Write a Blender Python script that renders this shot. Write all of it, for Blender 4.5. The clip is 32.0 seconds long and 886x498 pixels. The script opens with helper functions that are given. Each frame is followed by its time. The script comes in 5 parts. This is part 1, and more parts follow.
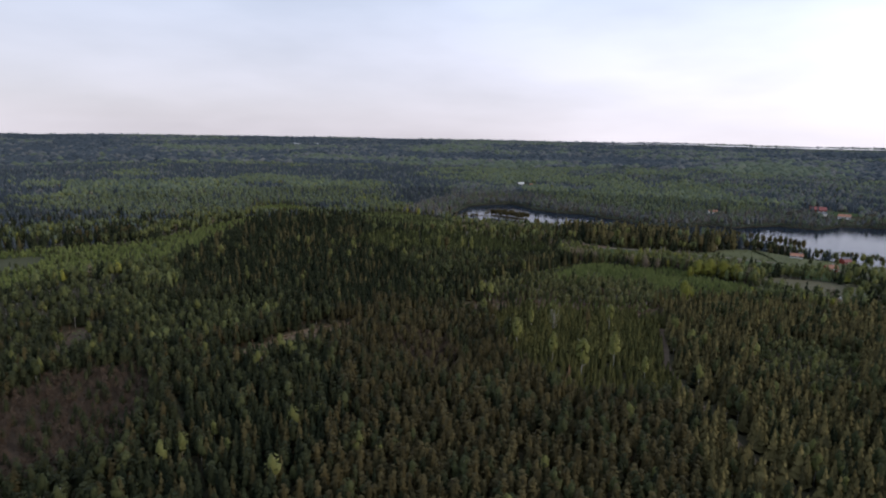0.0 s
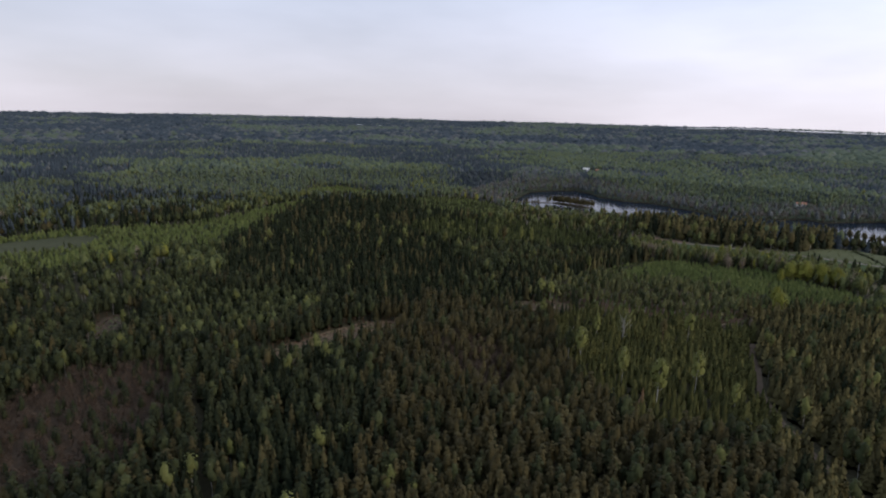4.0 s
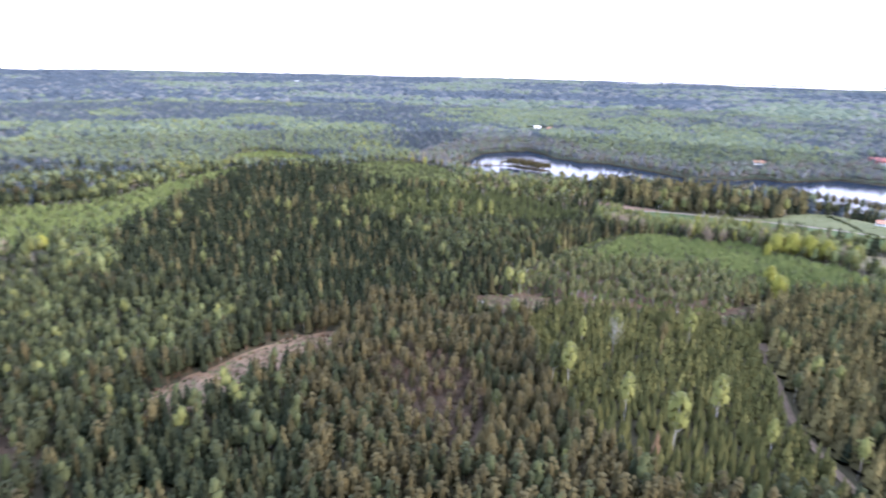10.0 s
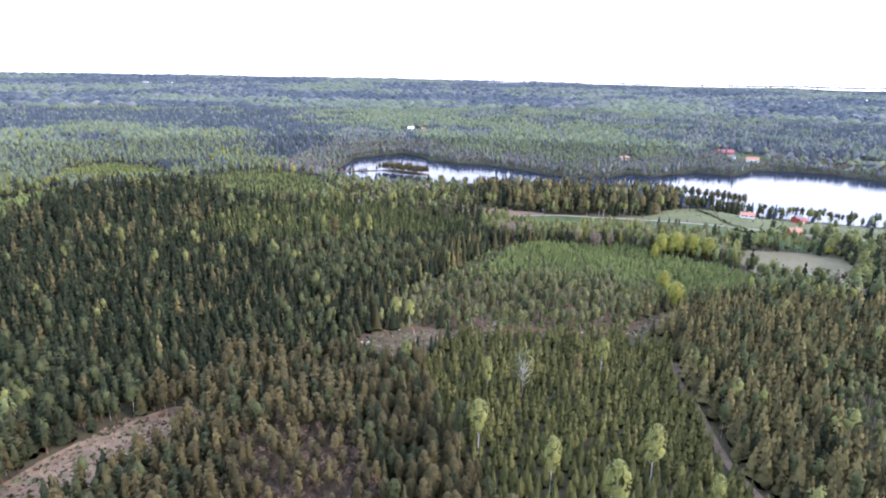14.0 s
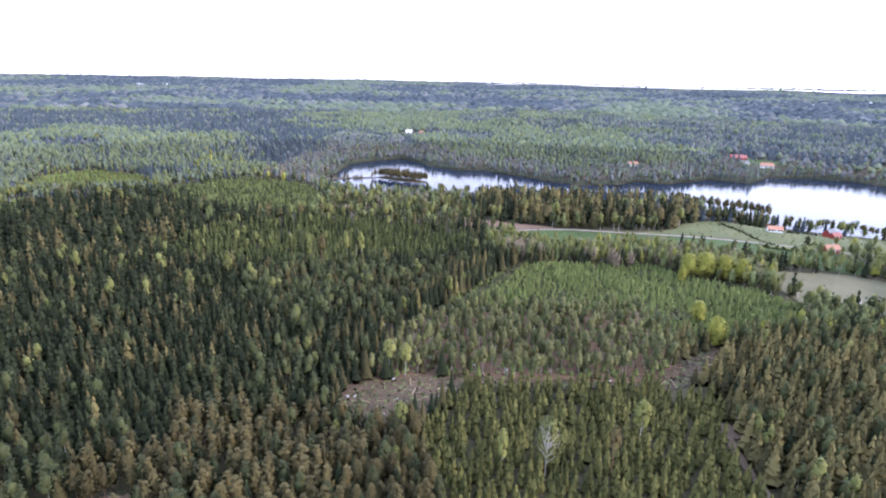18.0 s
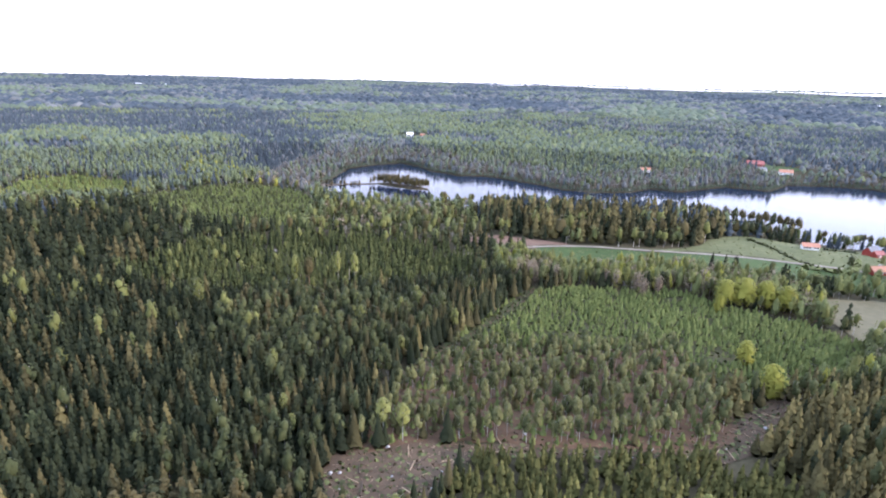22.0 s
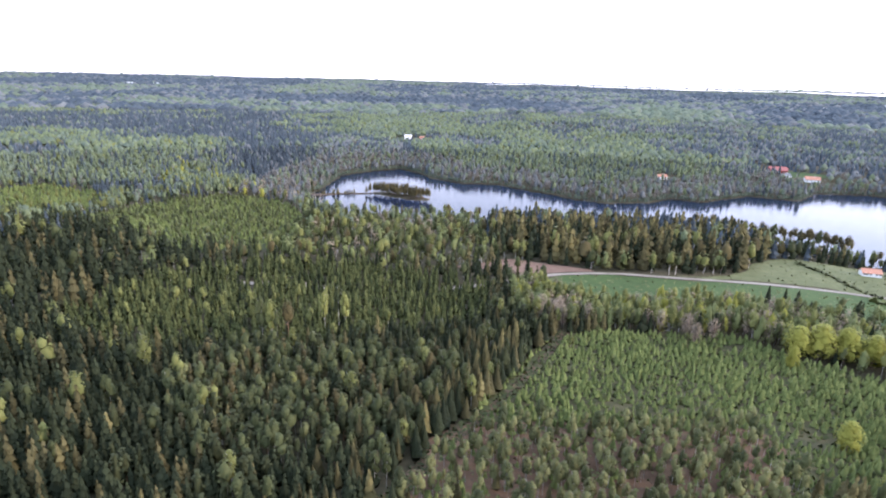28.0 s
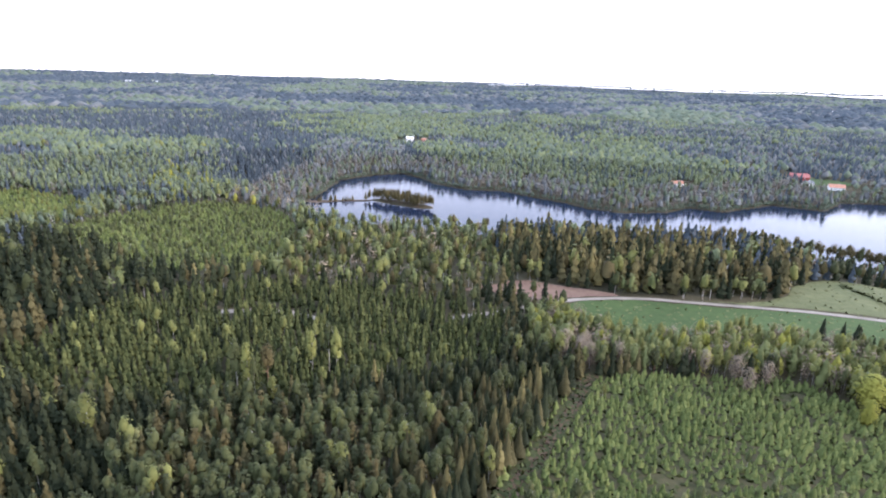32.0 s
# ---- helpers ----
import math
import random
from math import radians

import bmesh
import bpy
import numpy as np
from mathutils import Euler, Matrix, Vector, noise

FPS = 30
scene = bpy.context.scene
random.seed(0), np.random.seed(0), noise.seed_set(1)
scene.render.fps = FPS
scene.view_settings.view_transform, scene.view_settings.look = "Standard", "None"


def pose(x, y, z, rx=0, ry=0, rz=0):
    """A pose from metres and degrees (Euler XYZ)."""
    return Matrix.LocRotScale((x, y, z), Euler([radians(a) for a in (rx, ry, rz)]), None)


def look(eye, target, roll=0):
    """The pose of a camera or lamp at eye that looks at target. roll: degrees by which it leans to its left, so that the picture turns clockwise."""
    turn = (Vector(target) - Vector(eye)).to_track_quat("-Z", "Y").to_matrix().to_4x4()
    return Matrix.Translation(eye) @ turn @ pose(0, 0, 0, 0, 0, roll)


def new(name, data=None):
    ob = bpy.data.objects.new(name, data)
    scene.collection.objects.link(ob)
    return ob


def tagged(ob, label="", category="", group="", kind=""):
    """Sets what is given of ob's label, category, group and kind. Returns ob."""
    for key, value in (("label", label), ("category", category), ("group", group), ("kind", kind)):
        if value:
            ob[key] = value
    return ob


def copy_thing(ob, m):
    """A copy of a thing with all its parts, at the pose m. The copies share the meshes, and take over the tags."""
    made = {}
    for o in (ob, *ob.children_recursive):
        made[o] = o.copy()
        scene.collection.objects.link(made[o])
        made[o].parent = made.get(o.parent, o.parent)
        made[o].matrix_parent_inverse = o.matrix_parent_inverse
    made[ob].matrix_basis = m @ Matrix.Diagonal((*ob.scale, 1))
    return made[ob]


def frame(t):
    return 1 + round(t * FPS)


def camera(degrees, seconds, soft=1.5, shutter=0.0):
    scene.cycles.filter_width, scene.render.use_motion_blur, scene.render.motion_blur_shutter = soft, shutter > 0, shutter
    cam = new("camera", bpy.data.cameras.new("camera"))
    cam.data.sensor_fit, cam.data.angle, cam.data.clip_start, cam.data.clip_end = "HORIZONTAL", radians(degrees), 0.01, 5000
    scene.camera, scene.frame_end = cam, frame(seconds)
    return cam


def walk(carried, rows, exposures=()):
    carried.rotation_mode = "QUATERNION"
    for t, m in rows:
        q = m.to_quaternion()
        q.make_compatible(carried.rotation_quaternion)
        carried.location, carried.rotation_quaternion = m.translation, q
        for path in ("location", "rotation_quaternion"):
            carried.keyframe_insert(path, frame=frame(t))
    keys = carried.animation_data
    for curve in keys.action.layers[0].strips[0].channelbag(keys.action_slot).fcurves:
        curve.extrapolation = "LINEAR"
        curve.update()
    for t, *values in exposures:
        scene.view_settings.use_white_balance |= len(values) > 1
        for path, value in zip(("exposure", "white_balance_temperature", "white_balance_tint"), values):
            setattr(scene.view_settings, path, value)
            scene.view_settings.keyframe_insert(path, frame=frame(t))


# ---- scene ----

from mathutils import geometry

cam = camera(75.51, 32.0, soft=2.0, shutter=0.3)
PATH = [
    (0, (34.83, -176.42, 111.29), (12.75, -80.81, 92.02), 1.11),
    (0.5, (34.87, -173.27, 110.86), (11.43, -77.92, 91.89), 1.36),
    (1, (34.53, -170.02, 110.48), (10.15, -74.88, 91.65), 1.56),
    (1.5, (33.81, -166.71, 110.16), (8.35, -71.83, 91.46), 1.77),
    (2, (32.97, -163.03, 110.10), (6.34, -68.49, 91.32), 1.88),
    (2.5, (32.13, -158.92, 110.10), (3.99, -64.31, 94.07), 1.89),
    (3, (31.04, -154.59, 110.10), (1.30, -60.18, 95.88), 1.85),
    (3.5, (29.99, -150.08, 110.36), (-0.77, -57.10, 90.14), 1.83),
    (4, (28.93, -145.44, 110.66), (-2.79, -53.29, 88.25), 1.57),
    (4.5, (27.47, -141.15, 110.48), (-4.63, -50.31, 83.69), 1.71),
    (6.5, (20.75, -123.24, 110.88), (-13.37, -34.03, 81.26), 1.46),
    (7, (19.04, -118.32, 110.89), (-15.37, -29.20, 81.34), 1.38),
    (7.5, (17.35, -113.37, 110.87), (-17.22, -24.32, 81.31), 1.39),
    (8, (15.63, -108.39, 110.88), (-18.94, -19.31, 81.39), 1.38),
    (8.5, (14.09, -103.57, 110.72), (-20.54, -14.47, 81.35), 1.36),
    (9, (12.59, -98.84, 110.58), (-22.12, -9.75, 81.30), 1.33),
    (9.5, (10.85, -93.94, 110.65), (-23.93, -4.85, 81.46), 1.43),
    (10, (9.42, -89.29, 110.39), (-12.81, 3.72, 81.16), 1.41),
    (10.5, (7.90, -84.38, 110.29), (6.63, 11.26, 81.12), 0.84),
    (11, (6.77, -79.36, 110.28), (5.40, 16.32, 81.25), 0.91),
    (11.5, (6.04, -74.30, 110.15), (4.66, 21.42, 81.26), 0.99),
    (12, (5.25, -69.21, 110.04), (3.78, 26.57, 81.34), 1.11),
    (12.5, (4.60, -64.30, 110.09), (2.71, 31.50, 81.50), 1.16),
    (13, (3.98, -59.41, 110.17), (2.04, 36.39, 81.56), 1.24),
    (13.5, (3.46, -54.17, 110.37), (1.64, 41.59, 81.60), 1.19),
    (14, (3.02, -49.21, 110.47), (1.34, 46.53, 81.63), 1.13),
    (14.5, (2.64, -44.36, 110.67), (1.02, 51.35, 81.76), 1.06),
    (16.5, (1.78, -23.76, 109.97), (0.01, 72.09, 81.53), 1.23),
    (17, (1.41, -19.15, 109.82), (-0.42, 76.72, 81.44), 1.22),
    (17.5, (1.09, -14.44, 109.90), (-0.53, 81.40, 81.41), 1.20),
    (18, (0.75, -9.73, 109.98), (-0.65, 86.11, 81.46), 1.18),
    (18.5, (0.42, -4.88, 109.93), (-0.97, 90.93, 81.34), 1.17),
    (19, (0.06, -0.02, 109.99), (-1.32, 95.80, 81.41), 1.20),
    (19.5, (0.01, 4.71, 110.15), (-1.44, 100.55, 81.64), 1.23),
    (20, (-0.14, 9.48, 110.32), (-1.55, 105.31, 81.79), 1.26),
    (20.5, (-0.47, 14.25, 110.30), (-1.77, 110.10, 81.82), 1.32),
    (21, (-0.75, 18.97, 110.23), (-2.25, 114.86, 81.88), 1.39),
    (21.5, (-1.22, 23.52, 110.25), (-2.74, 119.41, 81.93), 1.42),
    (22, (-1.62, 27.98, 110.22), (-3.14, 123.85, 81.80), 1.43),
    (22.5, (-2.06, 32.34, 110.28), (-3.63, 128.17, 81.74), 1.29),
    (23, (-2.56, 36.92, 110.46), (-4.06, 132.72, 81.83), 1.22),
    (23.5, (-3.05, 41.46, 110.58), (-4.50, 137.27, 81.99), 1.24),
    (24, (-3.63, 45.94, 110.71), (-4.95, 141.78, 82.19), 1.28),
    (24.5, (-4.19, 50.23, 110.97), (-5.28, 146.04, 82.36), 1.36),
    (25, (-4.70, 54.40, 111.11), (-5.55, 150.20, 82.45), 1.36),
    (25.5, (-5.26, 58.71, 111.18), (-5.97, 154.53, 82.56), 1.41),
    (26, (-5.78, 63.04, 111.20), (-6.50, 158.88, 82.67), 1.52),
    (26.5, (-6.18, 67.57, 111.07), (-7.05, 163.44, 82.62), 1.53),
    (28.5, (-8.44, 84.70, 111.20), (-9.44, 180.52, 82.58), 1.48),
    (29, (-8.84, 89.39, 111.23), (-9.62, 185.19, 82.55), 1.47),
    (29.5, (-9.39, 93.71, 111.12), (-9.94, 189.54, 82.52), 1.58),
    (30, (-9.88, 98.21, 111.04), (-10.33, 194.03, 82.43), 1.73),
    (30.5, (-10.26, 102.49, 111.03), (-11.12, 198.33, 82.51), 1.70),
    (31, (-10.69, 106.90, 111.09), (-11.69, 202.73, 82.52), 1.69),
    (31.5, (-11.08, 111.47, 111.20), (-12.13, 207.31, 82.67), 1.73),
    (32, (-11.53, 116.01, 111.21), (-12.65, 211.84, 82.65), 1.80),
]
EXPOSURES = [(0, -1.52, 6300, 13), (2, -1.52, 6300, 13), (3, -1.66, 6300, 13), (4.5, -1.50, 6300, 13), (6.5, 0.90, 5780, 22), (7.5, 0.87, 5780, 22), (9.5, 0.79, 5780, 22), (11, 0.76, 5780, 22),
             (14, 0.60, 5780, 22), (20, 0.47, 5880, 21), (32, 0.38, 6080, 19)]
walk(cam, [(t, look(eye, target, roll)) for t, eye, target, roll in PATH], EXPOSURES)

# ---- light: a bright, thinly clouded evening sky and a broad, low sun ----
SUN_ELEV, SUN_AZ = radians(24), radians(108)     # azimuth clockwise from +y
world = bpy.data.worlds.new("sky")
scene.world = world
world.use_nodes = True
wn, wl = world.node_tree.nodes, world.node_tree.links
wn.clear()
sky = wn.new("ShaderNodeTexSky")
sky.sky_type, sky.sun_disc = "NISHITA", False
sky.sun_elevation, sky.sun_rotation = SUN_ELEV, SUN_AZ
sky.dust_density, sky.ozone_density = 2.0, 1.0
bg_clear, bg_cloud = wn.new("ShaderNodeBackground"), wn.new("ShaderNodeBackground")
bg_clear.inputs["Strength"].default_value = 0.15
wl.new(sky.outputs[0], bg_clear.inputs["Color"])
wcoord = wn.new("ShaderNodeTexCoord")
wmap = wn.new("ShaderNodeMapping")
wmap.inputs["Scale"].default_value = (1.0, 1.0, 4.0)
wl.new(wcoord.outputs["Generated"], wmap.inputs["Vector"])
wnoise = wn.new("ShaderNodeTexNoise")
wnoise.inputs["Scale"].default_value, wnoise.inputs["Detail"].default_value = 1.6, 5.0
wl.new(wmap.outputs[0], wnoise.inputs["Vector"])
wramp = wn.new("ShaderNodeMapRange")
wramp.inputs["From Min"].default_value, wramp.inputs["From Max"].default_value = 0.3, 0.7
wramp.inputs["To Min"].default_value, wramp.inputs["To Max"].default_value = 0.55, 0.88
wl.new(wnoise.outputs["Fac"], wramp.inputs["Value"])
# thin cloud, bright and warm white low down, dimmer and bluer overhead
wsplit, whigh = wn.new("ShaderNodeSeparateXYZ"), wn.new("ShaderNodeValToRGB")
wl.new(wcoord.outputs["Generated"], wsplit.inputs[0])
wl.new(wsplit.outputs["Z"], whigh.inputs["Fac"])
whigh.color_ramp.elements[0].position, whigh.color_ramp.elements[0].color = 0.0, (0.92, 0.87, 0.92, 1)
whigh.color_ramp.elements[1].position, whigh.color_ramp.elements[1].color = 1.0, (0.34, 0.43, 0.58, 1)
step = whigh.color_ramp.elements.new(0.28)
step.color = (0.66, 0.77, 0.95, 1)
wl.new(whigh.outputs["Color"], bg_cloud.inputs["Color"])
# the cloud is thinner and brighter on the side of the low sun
wside, wglow = wn.new("ShaderNodeVectorMath"), wn.new("ShaderNodeMapRange")
wside.operation, wside.inputs[1].default_value = "DOT_PRODUCT", (0.93, 0.20, 0.22)
wl.new(wcoord.outputs["Generated"], wside.inputs[0])
wl.new(wside.outputs["Value"], wglow.inputs["Value"])
wglow.inputs["From Min"].default_value, wglow.inputs["From Max"].default_value = 0.0, 1.0
wglow.inputs["To Min"].default_value, wglow.inputs["To Max"].default_value = 3.2, 5.4
wl.new(wglow.outputs[0], bg_cloud.inputs["Strength"])
wmix, wout = wn.new("ShaderNodeMixShader"), wn.new("ShaderNodeOutputWorld")
wl.new(wramp.outputs[0], wmix.inputs[0])
wl.new(bg_clear.outputs[0], wmix.inputs[1])
wl.new(bg_cloud.outputs[0], wmix.inputs[2])
wl.new(wmix.outputs[0], wout.inputs["Surface"])

sun = new("sun", bpy.data.lights.new("sun", "SUN"))
sun.data.energy, sun.data.angle, sun.data.color = 2.9, radians(8), (1.0, 0.82, 0.62)
sun_dir = Vector((math.sin(SUN_AZ) * math.cos(SUN_ELEV), math.cos(SUN_AZ) * math.cos(SUN_ELEV), math.sin(SUN_ELEV)))
sun.matrix_world = look(sun_dir * 500, (0, 0, 0))


# ---- materials ----
def material(name, dark, light, rough=0.8, grain=3.0, patch=0.05, bump=0.3, tint=0.0, metal=0.0, through_light=0.0):
    """Two colours mixed by a fine grain, a broad patchiness and, for plants, a tint that differs from tree to tree."""
    mat = bpy.data.materials.new(name)
    mat.use_nodes = True
    n, l = mat.node_tree.nodes, mat.node_tree.links
    bsdf = n["Principled BSDF"]
    bsdf.inputs["Roughness"].default_value, bsdf.inputs["Metallic"].default_value = rough, metal
    bsdf.inputs["Specular IOR Level"].default_value = 0.08 if tint else 0.2
    coord = n.new("ShaderNodeNewGeometry")
    fine, broad = n.new("ShaderNodeTexNoise"), n.new("ShaderNodeTexNoise")
    fine.inputs["Scale"].default_value, fine.inputs["Detail"].default_value = grain, 4.0
    broad.inputs["Scale"].default_value, broad.inputs["Detail"].default_value = patch, 3.0
    l.new(coord.outputs["Position"], fine.inputs["Vector"])
    l.new(coord.outputs["Position"], broad.inputs["Vector"])
    add = n.new("ShaderNodeMath")
    add.operation = "MULTIPLY_ADD"
    l.new(fine.outputs["Fac"], add.inputs[0])
    add.inputs[1].default_value = 0.45 if tint else 0.9
    l.new(broad.outputs["Fac"], add.inputs[2])
    last = add
    if tint:
        own, info, total, frac, more = (n.new("ShaderNodeAttribute"), n.new("ShaderNodeObjectInfo"), n.new("ShaderNodeMath"),
                                        n.new("ShaderNodeMath"), n.new("ShaderNodeMath"))
        own.attribute_name = "tint"
        frac.operation, more.operation = "FRACT", "MULTIPLY_ADD"
        l.new(own.outputs["Fac"], total.inputs[0])
        l.new(info.outputs["Random"], total.inputs[1])
        l.new(total.outputs[0], frac.inputs[0])
        l.new(frac.outputs[0], more.inputs[0])
        more.inputs[1].default_value = tint
        l.new(add.outputs[0], more.inputs[2])
        last = more
    span = n.new("ShaderNodeMapRange")
    span.inputs["From Min"].default_value, span.inputs["From Max"].default_value = (0.42, 1.0 + tint) if tint else (0.55, 1.35)
    l.new(last.outputs[0], span.inputs["Value"])
    mix = n.new("ShaderNodeMix")
    mix.data_type = "RGBA"
    mix.inputs["A"].default_value, mix.inputs["B"].default_value = (*dark, 1), (*light, 1)
    l.new(span.outputs[0], mix.inputs["Factor"])
    l.new(mix.outputs["Result"], bsdf.inputs["Base Color"])
    if bump:
        b = n.new("ShaderNodeBump")
        b.inputs["Strength"].default_value, b.inputs["Distance"].default_value = bump, 0.15
        l.new(fine.outputs["Fac"], b.inputs["Height"])
        l.new(b.outputs[0], bsdf.inputs["Normal"])
    return mat


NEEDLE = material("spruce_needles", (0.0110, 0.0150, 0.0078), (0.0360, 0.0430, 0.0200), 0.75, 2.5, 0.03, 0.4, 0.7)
NEEDLE_WARM = material("warm_spruce_needles", (0.028, 0.027, 0.012), (0.114, 0.097, 0.041), 0.75, 2.5, 0.03, 0.4, 0.7)
NEEDLE_TAWNY = material("tawny_spruce_needles", (0.046, 0.041, 0.017), (0.196, 0.162, 0.063), 0.75, 2.5, 0.03, 0.4, 0.7)
NEEDLE_YOUNG = material("young_spruce_needles", (0.029, 0.035, 0.012), (0.150, 0.140, 0.045), 0.75, 2.5, 0.05, 0.4, 0.7)
NEEDLE_OLIVE = material("olive_spruce_needles", (0.020, 0.028, 0.010), (0.100, 0.108, 0.037), 0.75, 2.5, 0.04, 0.4, 0.8)
# far-wood leaves and twigs: paled, greyed and blued in place of distance haze
NEEDLE_HAZED = material("hazed_spruce_needles", (0.036, 0.048, 0.058), (0.080, 0.096, 0.106), 0.8, 0.3, 0.01, 0.4, 0.3)
NEEDLE_PINE_HAZED = material("hazed_pine_needles", (0.078, 0.086, 0.088), (0.152, 0.157, 0.150), 0.8, 0.3, 0.01, 0.4, 0.3)
LEAF_GREEN_HAZED = material("hazed_green_leaves", (0.080, 0.100, 0.052), (0.164, 0.186, 0.094), 0.8, 0.3, 0.01, 0.3, 0.4)
LEAF_HAZED = material("hazed_leaves", (0.070, 0.090, 0.062), (0.146, 0.172, 0.114), 0.8, 0.3, 0.01, 0.3, 0.4)
TWIG_HAZED = material("hazed_brown_twigs", (0.116, 0.104, 0.088), (0.214, 0.194, 0.162), 0.85, 0.3, 0.01, 0.3, 0.3)
NEEDLE_PINE = material("pine_needles", (0.022, 0.020, 0.0088), (0.112, 0.090, 0.037), 0.75, 2.0, 0.03, 0.4, 0.8)
NEEDLE_PINE_GREEN = material("green_pine_needles", (0.0125, 0.016, 0.0072), (0.058, 0.063, 0.027), 0.75, 2.0, 0.03, 0.4, 0.8)
NEEDLE_PLANT = material("young_pine_needles", (0.066, 0.089, 0.027), (0.196, 0.222, 0.072), 0.75, 2.0, 0.04, 0.4, 0.6)
LEAF_BIRCH = material("birch_leaves", (0.062, 0.068, 0.020), (0.162, 0.165, 0.053), 0.7, 2.0, 0.04, 0.3, 0.8)
LEAF_SEED = material("fresh_birch_leaves", (0.110, 0.118, 0.032), (0.215, 0.212, 0.066), 0.7, 2.0, 0.04, 0.3, 0.3)
LEAF_DULL = material("dull_birch_leaves", (0.025, 0.031, 0.012), (0.078, 0.085, 0.033), 0.7, 2.0, 0.04, 0.3, 0.7)
LEAF_PALE = material("pale_birch_leaves", (0.058, 0.061, 0.023), (0.155, 0.152, 0.060), 0.7, 2.0, 0.04, 0.3, 0.8)
LEAF_YELLOW = material("yellow_green_leaves", (0.130, 0.135, 0.022), (0.265, 0.255, 0.052), 0.7, 2.0, 0.05, 0.3, 0.4)
LEAF_GREEN = material("broad_leaves", (0.064, 0.077, 0.027), (0.174, 0.189, 0.072), 0.7, 2.0, 0.04, 0.3, 0.7)
TWIG_PINK = material("budding_twigs", (0.150, 0.118, 0.080), (0.300, 0.238, 0.168), 0.85, 2.0, 0.05, 0.3, 0.5)
TWIG_BROWN = material("brown_twigs", (0.062, 0.041, 0.026), (0.126, 0.086, 0.056), 0.85, 2.0, 0.05, 0.3, 0.5)
DRY = material("dry_needles", (0.115, 0.072, 0.038), (0.215, 0.136, 0.074), 0.85, 2.0, 0.05, 0.3, 0.5)
BARK = material("dark_bark", (0.045, 0.032, 0.024), (0.120, 0.090, 0.070), 0.9, 4.0, 0.2, 0.6)
BARK_PINE = material("pine_bark", (0.110, 0.062, 0.038), (0.230, 0.135, 0.085), 0.9, 4.0, 0.2, 0.6)
BARK_BIRCH = material("birch_bark", (0.200, 0.182, 0.160), (0.470, 0.445, 0.410), 0.8, 3.0, 0.5, 0.3)
FLOOR = material("forest_floor", (0.034, 0.031, 0.015), (0.095, 0.079, 0.043), 0.95, 0.6, 0.02, 0.8)
HEATH = material("bare_heath", (0.054, 0.038, 0.025), (0.138, 0.096, 0.062), 0.95, 0.5, 0.06, 0.8)
BROWN_LITTER = material("brown_leaf_litter", (0.064, 0.038, 0.022), (0.160, 0.098, 0.058), 0.95, 0.6, 0.08, 0.8)
STRAW = material("pale_dry_grass", (0.120, 0.080, 0.050), (0.310, 0.205, 0.128), 0.95, 0.45, 0.1, 0.8)
GRASS = material("meadow_grass", (0.034, 0.058, 0.016), (0.068, 0.100, 0.030), 0.9, 0.35, 0.03, 0.4)
GRASS_PALE = material("pale_meadow_grass", (0.068, 0.080, 0.030), (0.150, 0.150, 0.066), 0.9, 0.3, 0.04, 0.4)
SCRUB = material("green_scrub", (0.026, 0.034, 0.011), (0.070, 0.078, 0.028), 0.9, 0.5, 0.04, 0.6)
BRUSH = material("mixed_undergrowth", (0.036, 0.038, 0.014), (0.090, 0.076, 0.036), 0.9, 0.5, 0.06, 0.6)
GRASS_DRY = material("dry_hay", (0.100, 0.092, 0.050), (0.175, 0.152, 0.090), 0.9, 0.3, 0.04, 0.4)
FALLOW = material("fallow_grass", (0.050, 0.053, 0.024), (0.092, 0.091, 0.042), 0.9, 0.3, 0.04, 0.4)
TILLED = material("tilled_soil", (0.130, 0.082, 0.058), (0.220, 0.142, 0.102), 0.95, 0.4, 0.05, 0.4)
GRAVEL = material("gravel", (0.170, 0.142, 0.112), (0.330, 0.285, 0.235), 0.95, 1.2, 0.1, 0.4)
DIRT = material("dirt_track", (0.110, 0.076, 0.050), (0.220, 0.156, 0.104), 0.95, 0.8, 0.1, 0.6)
PAINT_RED = material("red_paint", (0.220, 0.036, 0.026), (0.300, 0.056, 0.040), 0.7, 2.0, 0.3, 0.2)
PAINT_WHITE = material("white_paint", (0.700, 0.690, 0.670), (0.820, 0.810, 0.790), 0.6, 2.0, 0.3, 0.1)
TILE_ORANGE = material("orange_roof_tile", (0.360, 0.170, 0.110), (0.460, 0.240, 0.160), 0.7, 3.0, 0.4, 0.4)
TILE_RED = material("red_roof_tile", (0.240, 0.090, 0.080), (0.340, 0.135, 0.120), 0.7, 3.0, 0.4, 0.4)
SLATE = material("grey_roof_sheet", (0.100, 0.105, 0.115), (0.200, 0.205, 0.215), 0.5, 3.0, 0.3, 0.2)
STONE = material("stone", (0.240, 0.230, 0.220), (0.480, 0.460, 0.440), 0.85, 3.0, 0.5, 0.5)
LOGWOOD = material("cut_wood", (0.260, 0.180, 0.110), (0.500, 0.370, 0.240), 0.85, 4.0, 0.5, 0.3)
PANE = material("window_pane", (0.030, 0.035, 0.040), (0.060, 0.065, 0.070), 0.08, 1.0, 0.3, 0.0)

